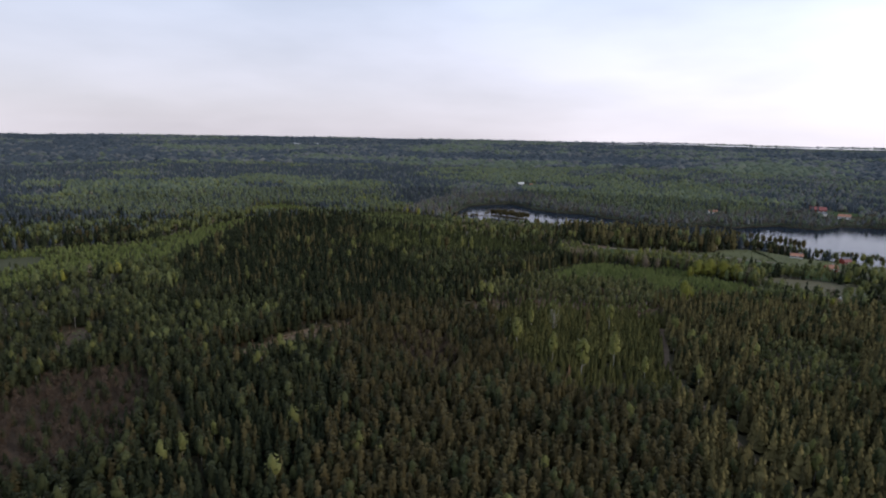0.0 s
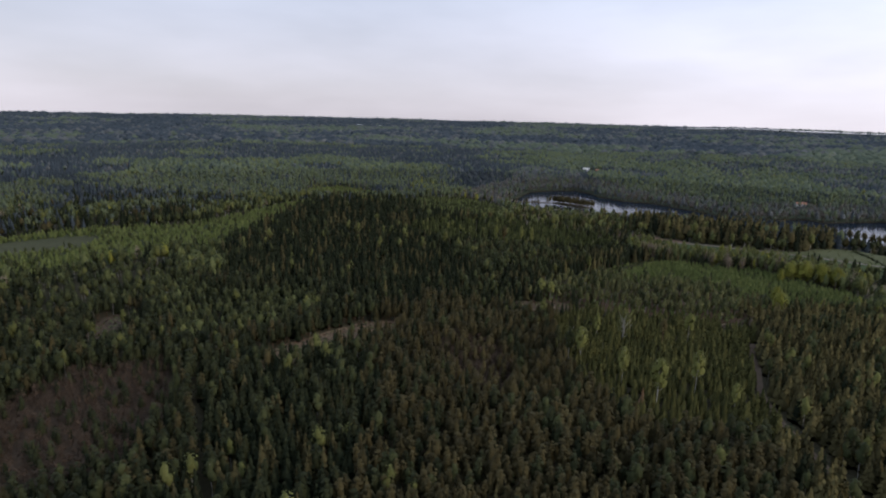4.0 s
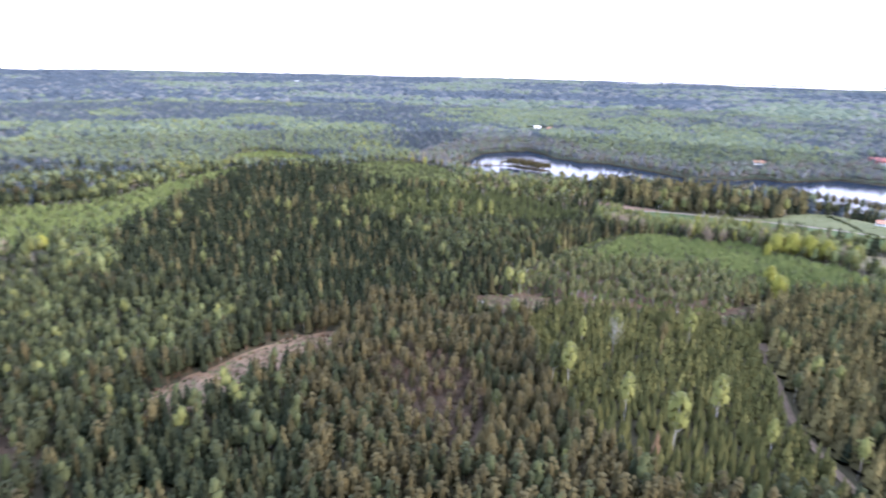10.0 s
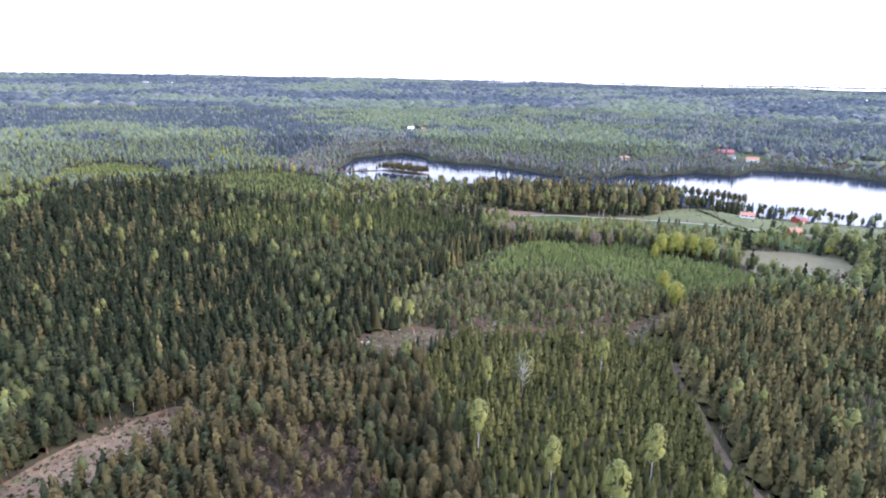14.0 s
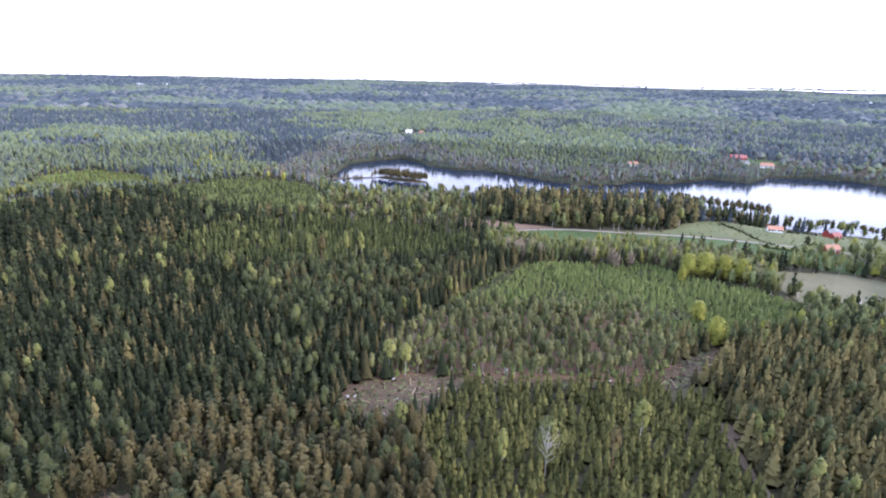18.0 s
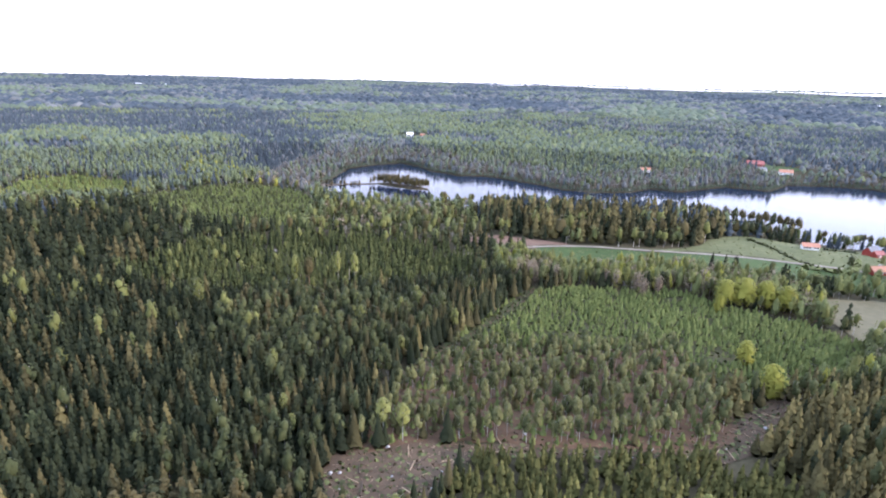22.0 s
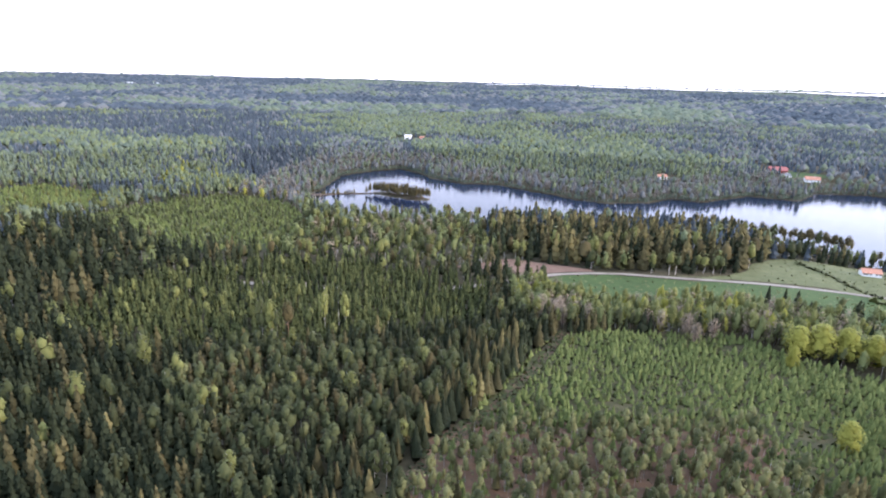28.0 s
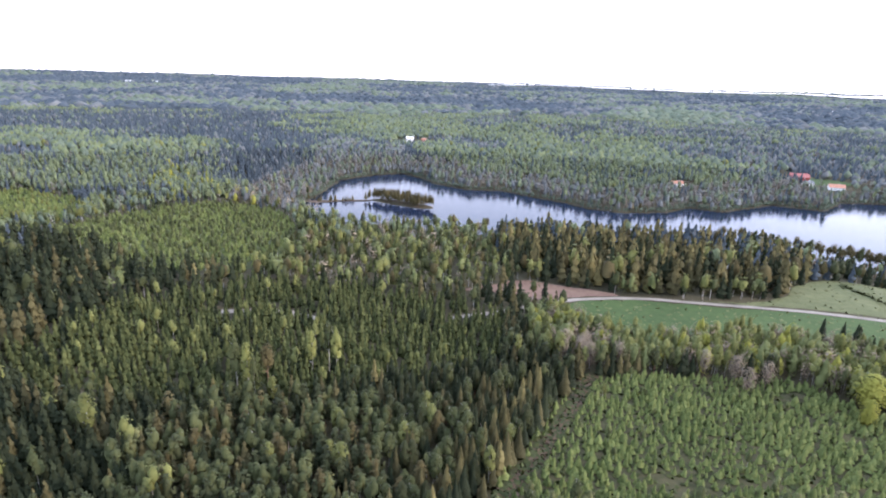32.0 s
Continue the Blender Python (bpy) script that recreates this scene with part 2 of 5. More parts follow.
WATER = bpy.data.materials.new("lake_water")
WATER.use_nodes = True
n_, l_ = WATER.node_tree.nodes, WATER.node_tree.links
wb = n_["Principled BSDF"]
wb.inputs["Base Color"].default_value = (0.012, 0.019, 0.036, 1)
wb.inputs["Roughness"].default_value, wb.inputs["IOR"].default_value = 0.05, 1.14
geo, rip, swell, bmp = n_.new("ShaderNodeNewGeometry"), n_.new("ShaderNodeTexNoise"), n_.new("ShaderNodeTexNoise"), n_.new("ShaderNodeBump")
rip.inputs["Scale"].default_value, rip.inputs["Detail"].default_value = 0.9, 3.0
l_.new(geo.outputs["Position"], rip.inputs["Vector"])
l_.new(rip.outputs["Fac"], bmp.inputs["Height"])
bmp.inputs["Strength"].default_value, bmp.inputs["Distance"].default_value = 0.20, 0.25
l_.new(bmp.outputs[0], wb.inputs["Normal"])


# ---- the plan, in metres ----
LAKE = [(-150, 600), (-140, 640), (-136, 700), (-134, 738), (-108, 774), (-72, 800), (-46, 770), (-29, 735), (7, 706), (43, 708), (68, 680),
        (98, 656), (118, 630), (146, 621), (184, 627), (215, 652), (238, 636), (270, 656), (308, 678), (345, 656), (390, 702), (440, 702),
        (480, 688), (512, 640), (600, 600), (680, 520), (600, 425), (430, 402), (360, 408), (332, 413), (290, 430), (266, 444), (262, 470),
        (225, 500), (170, 520), (100, 528), (30, 530), (-40, 540), (-100, 550)]
ISLAND = [(-88, 641), (-61, 622), (-40, 612), (-26, 613), (-28, 622), (-45, 635), (-66, 647), (-84, 649)]
SPIT = [(-150, 629), (-135, 620), (-115, 629), (-88, 636), (-86, 642), (-117, 636), (-138, 631)]
PLANTATION = [(-14, 211), (35, 299), (57, 306), (114, 304), (132, 286), (159, 266), (170, 248), (150, 218), (115, 205), (96, 200), (86, 210),
              (87, 236), (0, 230)]
BIRCH_STAND = [(-26, 168), (0, 172), (76, 173), (91, 194), (86, 210), (87, 236), (0, 232), (-14, 211)]
CLEARING = [(-36, 150), (-30, 166), (0, 172), (76, 173), (93, 192), (114, 204), (108, 187), (94, 176), (78, 167), (8, 166), (0, 156), (-6, 142), (-18, 137)]
WAY_IN = [(70, 160), (88, 162), (94, 172), (78, 168)]
YOUNG_SPRUCE = [(-8, 138), (2, 154), (8, 166), (76, 167), (92, 172), (86, 140), (83, 112), (80, 84), (86, 50), (40, 38), (15, 62), (-3, 113)]
PALE_CLEARING = [(-121, 46), (-115, 55), (-110, 63), (-106, 75), (-100, 89), (-95, 99), (-84, 103), (-78, 108), (-70, 100), (-77, 87), (-81, 75), (-88, 64), (-93, 53), (-101, 41), (-108, 35), (-116, 37)]
LEFT_CLEARING = [(-194, 24), (-206, 36), (-217, 50), (-211, 66), (-200, 62), (-194, 48), (-180, 33), (-184, 20)]
BARE_MID = [(-57, 77), (-50, 98), (-24, 92), (-12, 65), (-12, 42), (-26, 43)]
BARE_LEFT = [(-172, -22), (-169, 6), (-145, 20), (-120, 3), (-105, -37), (-120, -66), (-150, -60)]
HILL_SPRUCE = [(-231, 151), (-285, 246), (-300, 350), (-275, 420), (-190, 400), (-150, 330), (-115, 247), (-100, 190), (-150, 125)]
LEAFY_LEFT = [(-312, 84), (-303, 107), (-266, 140), (-186, 95), (-163, 100), (-145, 123), (-118, 96), (-126, 64), (-152, 36), (-175, 55), (-215, 75), (-230, 30)]
OPEN_LEFT = [(-440, 150), (-410, 200), (-335, 245), (-320, 330), (-330, 420), (-290, 390), (-265, 250), (-255, 180), (-288, 150), (-300, 115), (-315, 84), (-420, 60)]
FIELD_LEFT = [(-418, 150), (-397, 177), (-373, 187), (-360, 169), (-363, 142), (-378, 124), (-440, 90)]
SCRUB_FAR = [(-205, 405), (-240, 432), (-268, 470), (-262, 530), (-236, 575), (-196, 592), (-160, 580), (-136, 548), (-118, 500), (-106, 450), (-112, 400), (-135, 384), (-152, 372), (-173, 385)]
SCRUB_BACK = [(-428, 575), (-393, 615), (-360, 596), (-334, 592), (-280, 523), (-290, 470), (-320, 455), (-345, 470), (-375, 462), (-400, 500)]
YELLOW_WOOD = [(-299, 640), (-322, 742), (-244, 681), (-173, 593), (-165, 560), (-233, 620), (-256, 581)]
YOUNG_FAR = [(-160, 280), (-150, 308), (-143, 334), (-108, 362), (-59, 372), (-8, 362), (14, 344), (6, 300), (-40, 280), (-69, 270), (-128, 258)]
BORDER = [(20, 316), (24, 346), (38, 354), (50, 342), (64, 332), (88, 334), (119, 338), (150, 328), (176, 306), (166, 262), (134, 289), (114, 306), (57, 309), (40, 306)]
LIGHT_WOOD = [(-120, 366), (-60, 376), (-6, 374), (-4, 384), (22, 404), (16, 450), (20, 530), (-40, 536), (-100, 545), (-110, 470)]
ROUND_CROWNS = [(-88, 262), (-60, 268), (-30, 270), (-2, 262), (-8, 236), (-14, 222), (-50, 208), (-76, 210), (-96, 232)]
SOUTH_WOOD = [(-116, 6), (-98, 34), (-80, 56), (-58, 40), (-44, 0), (-34, -44), (-50, -80), (-88, -60), (-80, -32), (-101, -10)]
RIDE = [(-122, 12), (-118, 6), (-101, -10), (-80, -32), (-62, -50)]
GROVE = [(118, 78), (150, 72), (170, 118), (142, 136), (122, 108)]
DITCH = [(-26, 190), (-18, 204), (-8, 221), (6, 240), (20, 262), (34, 288), (42, 304)]
PENINSULA = [(190, 424), (215, 470), (205, 516), (228, 498), (262, 470), (262, 448), (225, 455)]
MEADOW = [(42, 366), (54, 376), (84, 380), (112, 376), (166, 370), (206, 358), (250, 330), (236, 300), (196, 318), (170, 330), (143, 330), (119, 338), (88, 334), (66, 330), (52, 340), (40, 352)]
MEADOW_BACK = [(112, 382), (150, 386), (190, 420), (242, 425), (300, 412), (360, 392), (380, 350), (300, 330), (260, 330), (206, 364), (166, 376)]
TILLED_FIELD = [(-6, 383), (12, 392), (26, 401), (46, 397), (60, 392), (74, 386), (52, 381), (30, 374), (16, 381)]
BELT = [(28, 406), (62, 394), (100, 388), (163, 396), (190, 424), (215, 470), (205, 512), (100, 524), (25, 526), (20, 450)]
FIELD_RIGHT = [(178, 296), (200, 301), (222, 298), (240, 282), (225, 250), (195, 240), (172, 250)]
TRACK = [(85, 141), (84, 132), (84, 122), (83, 111), (81, 86), (85, 62), (91, 40), (97, 12), (106, -16), (118, -50), (140, -110)]
ROAD = [(-10, 348), (4, 354), (16, 359), (31, 368), (54, 378), (83, 382), (111, 379), (166, 372), (206, 361), (250, 344), (300, 330), (380, 322)]
FOREST_ROAD = [(-106, 336), (-90, 341), (-77, 341), (-66, 337)]


def smooth(a, b, x):
    x = np.clip((np.asarray(x, float) - a) / (b - a), 0, 1)
    return x * x * (3 - 2 * x)


def inside(poly, x, y):
    x, y = np.asarray(x, float), np.asarray(y, float)
    res = np.zeros(x.shape, bool)
    for (ax, ay), (bx, by) in zip(poly, poly[1:] + poly[:1]):
        if ay != by:
            res ^= ((ay > y) != (by > y)) & (x < (bx - ax) * (y - ay) / (by - ay) + ax)
    return res


def off_line(line, x, y, closed=False):
    x, y = np.asarray(x, float), np.asarray(y, float)
    best = np.full(x.shape, 1e9)
    for (ax, ay), (bx, by) in zip(line, line[1:] + (line[:1] if closed else [])):
        dx, dy = bx - ax, by - ay
        k = np.clip(((x - ax) * dx + (y - ay) * dy) / (dx * dx + dy * dy + 1e-9), 0, 1)
        best = np.minimum(best, np.hypot(x - ax - k * dx, y - ay - k * dy))
    return best


def field_noise(x, y, size, seed):
    """Smooth noise from 0 to 1 over the plan."""
    g = np.random.default_rng(seed).random((64, 64))
    u, v = np.asarray(x, float) / size + 1000.5, np.asarray(y, float) / size + 1000.5
    i, j = np.floor(u).astype(int), np.floor(v).astype(int)
    a, b = u - i, v - j
    a, b = a * a * (3 - 2 * a), b * b * (3 - 2 * b)
    i, j, i2, j2 = i % 64, j % 64, (i + 1) % 64, (j + 1) % 64
    return (g[i, j] * (1 - a) + g[i2, j] * a) * (1 - b) + (g[i, j2] * (1 - a) + g[i2, j2] * a) * b


def ground_z(x, y):
    x, y = np.asarray(x, float), np.asarray(y, float)
    r = np.hypot(x, y + 30)
    z = 9 - 6 * smooth(400, 520, y)
    z = z + 11 * np.exp(-((x + 225) ** 2 + (y - 340) ** 2) / (2 * 110.0**2))
    z = z + 12 * smooth(700, 1000, r)
    z = z + 2.0 * (field_noise(x, y, 90, 3) - 0.5) + smooth(500, 1200, r) * 14 * (field_noise(x, y, 420, 4) - 0.5)
    z = z + 66 * np.clip((r - 1700) / 3000, 0, 1) ** 1.35
    z = z - 22 * smooth(34, 58, np.degrees(np.arctan2(-x, y + 30))) * smooth(1200, 3500, r)
    d = off_line(LAKE, x, y, True)
    wet = inside(LAKE, x, y)
    land = 0.35 + (z - 0.35) * smooth(0, 70, d)
    isle = inside(ISLAND, x, y)
    d_isle = off_line(ISLAND, x, y, True)
    bed = np.where(isle, 0.2 + 1.2 * smooth(0, 6, d_isle), -2.5 * smooth(0, 12, np.minimum(d, d_isle)) - 0.15)
    return np.where(wet, bed, land)


def mesh_from(name, verts, faces, mats, index=None, tint=None, normals=None):
    """A mesh from arrays of corners and triangles."""
    me = bpy.data.meshes.new(name)
    verts, faces = np.asarray(verts, np.float32), np.asarray(faces, np.int32)
    me.vertices.add(len(verts))
    me.vertices.foreach_set("co", verts.ravel())
    me.loops.add(faces.size)
    me.loops.foreach_set("vertex_index", faces.ravel())
    me.polygons.add(len(faces))
    me.polygons.foreach_set("loop_start", np.arange(0, faces.size, faces.shape[1], dtype=np.int32))
    for m in mats:
        me.materials.append(m)
    if index is not None:
        me.polygons.foreach_set("material_index", np.asarray(index, np.int32))
    if tint is not None:
        me.attributes.new("tint", "FLOAT", "POINT").data.foreach_set("value", np.asarray(tint, np.float32))
    if normals is not None:
        me.attributes.new("custom_normal", "FLOAT_VECTOR", "POINT").data.foreach_set("vector", np.asarray(normals, np.float32).ravel())
    me.update(calc_edges=True)
    return me


# ---- ground: one sheet to the horizon ----
front = np.radians(np.linspace(-66, 46, 300))
rest = np.radians(np.linspace(46, 294, 70))[1:-1]
angles = np.concatenate([front, rest])
radii = np.concatenate([np.arange(0, 60, 12), np.arange(60, 900, 8), np.geomspace(900, 4720, 60)])
radii[0] = 1.0
aa, rr = np.meshgrid(angles, radii)
gx, gy = np.sin(aa) * rr, np.cos(aa) * rr - 30
gv = np.stack([gx, gy, ground_z(gx, gy)], -1).reshape(-1, 3)
na, nr = len(angles), len(radii)
ii, jj = np.meshgrid(np.arange(nr - 1), np.arange(na), indexing="ij")
a0, a1 = ii * na + jj, ii * na + (jj + 1) % na
gf = np.stack([a0, a1, a1 + na, a0 + na], -1).reshape(-1, 4)[:, ::-1]
ground = tagged(new("ground", mesh_from("ground", gv, gf, [FLOOR])), "forest floor of moss, needles and brown heath", "ground", kind="structure")
ground.data.polygons.foreach_set("use_smooth", np.ones(len(gf), bool))


def rounded(poly, wobble=1.5, seed=1, step=4.0, closed=True):
    """The outline with its corners rounded and its edge a little uneven."""
    pts = [Vector((*p, 0)) for p in poly]
    n, out = len(pts), []
    rng = random.Random(seed)
    for k in range(n if closed else n - 1):
        p0, p1, p2, p3 = (pts[(k + o) % n] if closed else pts[min(max(k + o, 0), n - 1)] for o in (-1, 0, 1, 2))
        m = max(2, int((p2 - p1).length / step))
        for s in range(m):
            t = s / m
            q = 0.5 * ((2 * p1) + (p2 - p0) * t + (2 * p0 - 5 * p1 + 4 * p2 - p3) * t * t + (3 * p1 - p0 - 3 * p2 + p3) * t**3)
            out.append((q.x + rng.uniform(-wobble, wobble), q.y + rng.uniform(-wobble, wobble)))
    if not closed:
        out.append((pts[-1].x, pts[-1].y))
    return out


def sheet(name, poly, mat, label, category, lift=0.3, step=5.0, wobble=1.2, flat=None):
    """A cover of the ground (field, clearing, water) inside an outline, laid on the ground."""
    edge = rounded(poly, wobble, 7, step)
    xs, ys = [p[0] for p in edge], [p[1] for p in edge]
    px, py = np.meshgrid(np.arange(min(xs), max(xs), step), np.arange(min(ys), max(ys), step))
    px, py = px.ravel(), py.ravel()
    keep = inside(edge, px, py) & (off_line(edge, px, py, True) > step * 0.5)
    pts = [Vector(p) for p in edge] + [Vector((float(a), float(b))) for a, b in zip(px[keep], py[keep])]
    n = len(edge)
    vs, _, fs, *_ = geometry.delaunay_2d_cdt(pts, [(k, (k + 1) % n) for k in range(n)], [], 1, 1e-4)
    x, y = np.array([v.x for v in vs]), np.array([v.y for v in vs])
    z = np.full(len(x), flat) if flat is not None else ground_z(x, y) + lift
    cuts = [f[:3] for f in fs]
    ob = new(name, mesh_from(name, np.stack([x, y, z], -1), cuts, [mat]))
    return tagged(ob, label, category, kind="structure")


def ribbon(name, line, width, mat, label, category, lift=0.4):
    mid = rounded(line, 0.0, 3, 3.0, closed=False)
    rng = random.Random(5)
    vs, fs = [], []
    for k, (x, y) in enumerate(mid):
        a, b = mid[max(k - 1, 0)], mid[min(k + 1, len(mid) - 1)]
        dx, dy = b[0] - a[0], b[1] - a[1]
        s = math.hypot(dx, dy) or 1
        for side in (-1, -0.33, 0.33, 1):
            w = side * width / 2 * rng.uniform(0.85, 1.1)
            u, v = x - dy / s * w, y + dx / s * w
            vs.append((u, v, float(ground_z(u, v)) + lift - (0.06 if abs(side) < 0.5 else 0)))
    for k in range(len(mid) - 1):
        for c in range(3):
            i = 4 * k + c
            fs.append((i, i + 1, i + 5, i + 4))
    return tagged(new(name, mesh_from(name, vs, fs, [mat])), label, category, kind="structure")


def oval(cx, cy, a, b, turn=0.0, n=18):
    c, s = math.cos(turn), math.sin(turn)
    return [(cx + a * math.cos(k) * c - b * math.sin(k) * s, cy + a * math.cos(k) * s + b * math.sin(k) * c)
            for k in np.linspace(0, 2 * math.pi, n, endpoint=False)]


water = new("water", mesh_from("water", [(-170, 380, 0), (720, 380, 0), (720, 830, 0), (-170, 830, 0)], [(0, 1, 2, 3)], [WATER]))
tagged(water, "calm dark lake mirroring the bright sky", "lake", kind="structure")
sheet("spit", SPIT, HEATH, "low brown spit of land beside the island", "shore", flat=0.3, step=3.0, wobble=0.6)
sheet("meadow", MEADOW, GRASS, "green meadow beside the gravel road", "meadow", 0.3)
sheet("meadow", MEADOW_BACK, GRASS_PALE, "pale grassy slope down to the lake", "meadow", 0.25)
sheet("tilled_field", TILLED_FIELD, TILLED, "small pinkish-brown tilled field", "field", 0.3)
sheet("field", FIELD_RIGHT, GRASS_DRY, "pale dry hay field among the trees", "field", 0.3)
sheet("field", FIELD_LEFT, FALLOW, "pale fallow field in green scrub", "field", 0.3)
sheet("clearing", CLEARING, HEATH, "reddish-brown felled strip with logs and stones", "clearing", 0.3, wobble=2)
sheet("clearing", PALE_CLEARING, STRAW, "pale strip of dry grass in the pine wood", "clearing", 0.3, wobble=3.5)
sheet("clearing", LEFT_CLEARING, HEATH, "small brown clearing with a few birches", "clearing", 0.3, wobble=2)
sheet("heath", BARE_MID, HEATH, "brown leafless heath between pines", "heath", 0.25, wobble=3)
sheet("heath", BARE_LEFT, HEATH, "brown leafless heath at the wood's edge", "heath", 0.25, wobble=3)
sheet("scrub", PLANTATION, BRUSH, "brown and green undergrowth of the young plantation", "scrub", 0.2)
sheet("scrub", OPEN_LEFT, SCRUB, "green scrub of an old felling", "scrub", 0.2)
sheet("scrub", SCRUB_FAR, SCRUB, "green scrub of a young plantation", "scrub", 0.2, wobble=5)
sheet("scrub", SCRUB_BACK, SCRUB, "green scrub of a far young plantation", "scrub", 0.2, wobble=5)
ribbon("ditch", DITCH, 3.2, BROWN_LITTER, "narrow brown drained strip beside the spruces", "ditch", 0.3)
sheet("clearing", oval(85.5, 143, 5.5, 4.0), DIRT, "small bare turning place of the track", "track", 0.32, 2.0, 0.5)
sheet("meadow", oval(398, 776, 44, 17, -0.3), GRASS, "green slope below the far red house", "meadow", 0.3)
sheet("meadow", oval(545, 720, 50, 14, -0.5), GRASS_PALE, "pale grass by the far shore", "meadow", 0.3)
ribbon("road", ROAD, 3.4, GRAVEL, "pale gravel road along the meadow", "road")
ribbon("forest_track", TRACK, 2.7, DIRT, "brown dirt track through the wood", "track")
ribbon("forest_track", FOREST_ROAD, 4.0, GRAVEL, "pale gravel track among young spruces", "track")


def arc(b0, b1, r0, r1, n=10):
    """A long lake on a bow round the valley, between two bearings and two distances."""
    a = np.radians(np.linspace(b0, b1, n))
    return [(r1 * math.sin(k), r1 * math.cos(k)) for k in a] + [(r0 * math.sin(k), r0 * math.cos(k)) for k in a[::-1]]


POND = oval(-1225, 1350, 150, 12, 2.27)
FAR_LAKES = [arc(3.0, 14.0, 4230, 4330), arc(12.5, 21.0, 4170, 4330), arc(20.0, 38.0, 4080, 4370)]
FAR_SHORE = [arc(3.0, 13.0, 4150, 4230), arc(12.0, 21.0, 4090, 4170), arc(20.0, 38.0, 4000, 4080)]      # low open land before the far lakes
sheet("water", POND, WATER, "small far pond shining in the woods", "lake", 10.0, 20, 4)
for far_lake in FAR_LAKES:
    sheet("water", far_lake, WATER, "long far lake shining near the horizon", "lake", 15.0, 60, 8)


# ---- trees: one pattern a kind, height 1 ----
def unit_ball(cuts):
    bm = bmesh.new()
    bmesh.ops.create_icosphere(bm, subdivisions=cuts, radius=1.0)
    balls = [tuple(v.co) for v in bm.verts], [tuple(v.index for v in f.verts) for f in bm.faces]
    bm.free()
    return balls


BALL = {cuts: unit_ball(cuts) for cuts in (1, 2, 3)}


class Shape:
    def __init__(self, seed):
        self.v, self.f, self.m, self.rng = [], [], [], random.Random(seed)

    def add(self, verts, faces, mat):
        k = len(self.v)
        self.v += verts
        self.f += [(a + k, b + k, c + k) for a, b, c in faces]
        self.m += [mat] * len(faces)

    def trunk(self, height, radius, sides=4, lean=0.0, mat=0):
        """A tapered stem."""
        ring = [(math.cos(2 * math.pi * k / sides), math.sin(2 * math.pi * k / sides)) for k in range(sides)]
        vs = [(c * radius, s * radius, -0.02) for c, s in ring] + [(c * radius * 0.35 + lean, s * radius * 0.35, height) for c, s in ring]
        fs = []
        for k in range(sides):
            j = (k + 1) % sides
            fs += [(k, j, sides + j), (k, sides + j, sides + k)]
        self.add(vs, fs, mat)

    def limb(self, a, b, r, mat=0):
        a, b = Vector(a), Vector(b)
        d = (b - a).normalized()
        u = d.orthogonal().normalized()
        w = d.cross(u)
        vs = [tuple(a + r * (u * math.cos(k) + w * math.sin(k))) for k in (0, 2.1, 4.2)] + [tuple(b)]
        self.add(vs, [(0, 1, 3), (1, 2, 3), (2, 0, 3)], mat)

    def tiers(self, base, top, radius, count, arms, power=0.9, droop=0.05, mat=1):
        """Whorls of drooping boughs round a stem."""
        for k in range(count):
            t = (k + 0.15) / count
            z = base + (top - base) * t
            r = radius * (1 - t) ** power * min(1.0, 0.62 + 3.2 * t) * self.rng.uniform(0.9, 1.08) + 0.010
            turn = self.rng.uniform(0, 6.28)
            for a in range(arms):
                ang = turn + 2 * math.pi * (a + self.rng.uniform(-0.25, 0.25)) / arms
                q = r * self.rng.uniform(0.82, 1.15)
                rise = (top - base) / count
                w = 2.3 * math.pi * q * 0.55 / arms
                c, s = math.cos(ang), math.sin(ang)
                mid = 0.58 * q
                z2, z = z, z + rise * self.rng.uniform(-0.3, 0.3)
                vs = [(0, 0, min(z + rise * 0.95, top)), (c * mid - s * w, s * mid + c * w, z + rise * 0.10), (c * q, s * q, z - droop * self.rng.uniform(0.5, 1.4)),
                      (c * mid + s * w, s * mid - c * w, z + rise * 0.10)]
                self.add(vs, [(0, 1, 2), (0, 2, 3)], mat)
                z = z2

    def core(self, base, top, radius, sides=5, mat=1):
        vs = [(radius * math.cos(2 * math.pi * k / sides), radius * math.sin(2 * math.pi * k / sides), base) for k in range(sides)] + [(0, 0, top)]
        self.add(vs, [(k, (k + 1) % sides, sides) for k in range(sides)], mat)

    def lump(self, c, r, mat=1, flat=0.75):
        """An uneven tuft with eight faces."""
        g = self.rng
        vs = []
        for d in ((1, 0, 0), (0, 1, 0), (-1, 0, 0), (0, -1, 0), (0, 0, 1), (0, 0, -1)):
            q = r * g.uniform(0.65, 1.25)
            vs.append((c[0] + d[0] * q + g.uniform(-.3, .3) * r, c[1] + d[1] * q + g.uniform(-.3, .3) * r, c[2] + d[2] * q * flat + g.uniform(-.2, .2) * r))
        self.add(vs, [(0, 1, 4), (1, 2, 4), (2, 3, 4), (3, 0, 4), (1, 0, 5), (2, 1, 5), (3, 2, 5), (0, 3, 5)], mat)

    def blob(self, c, rx, rz, cuts, rough=0.35, taper=0.0, mat=1):
        """An uneven rounded mass of leaves."""
        vs, fs = BALL[cuts]
        o = Vector((self.rng.uniform(0, 50), self.rng.uniform(0, 50), 0))
        out = []
        for v in vs:
            p = Vector(v)
            q = 1 + rough * (noise.noise(p * 1.6 + o) + 0.8 * noise.noise(p * 3.7 + o)) + self.rng.uniform(-0.3, 0.3) * rough
            w = q * (1 - taper * p.z)
            out.append((c[0] + p.x * rx * w, c[1] + p.y * rx * w, c[2] + p.z * rz * q))
        self.add(out, fs, mat)

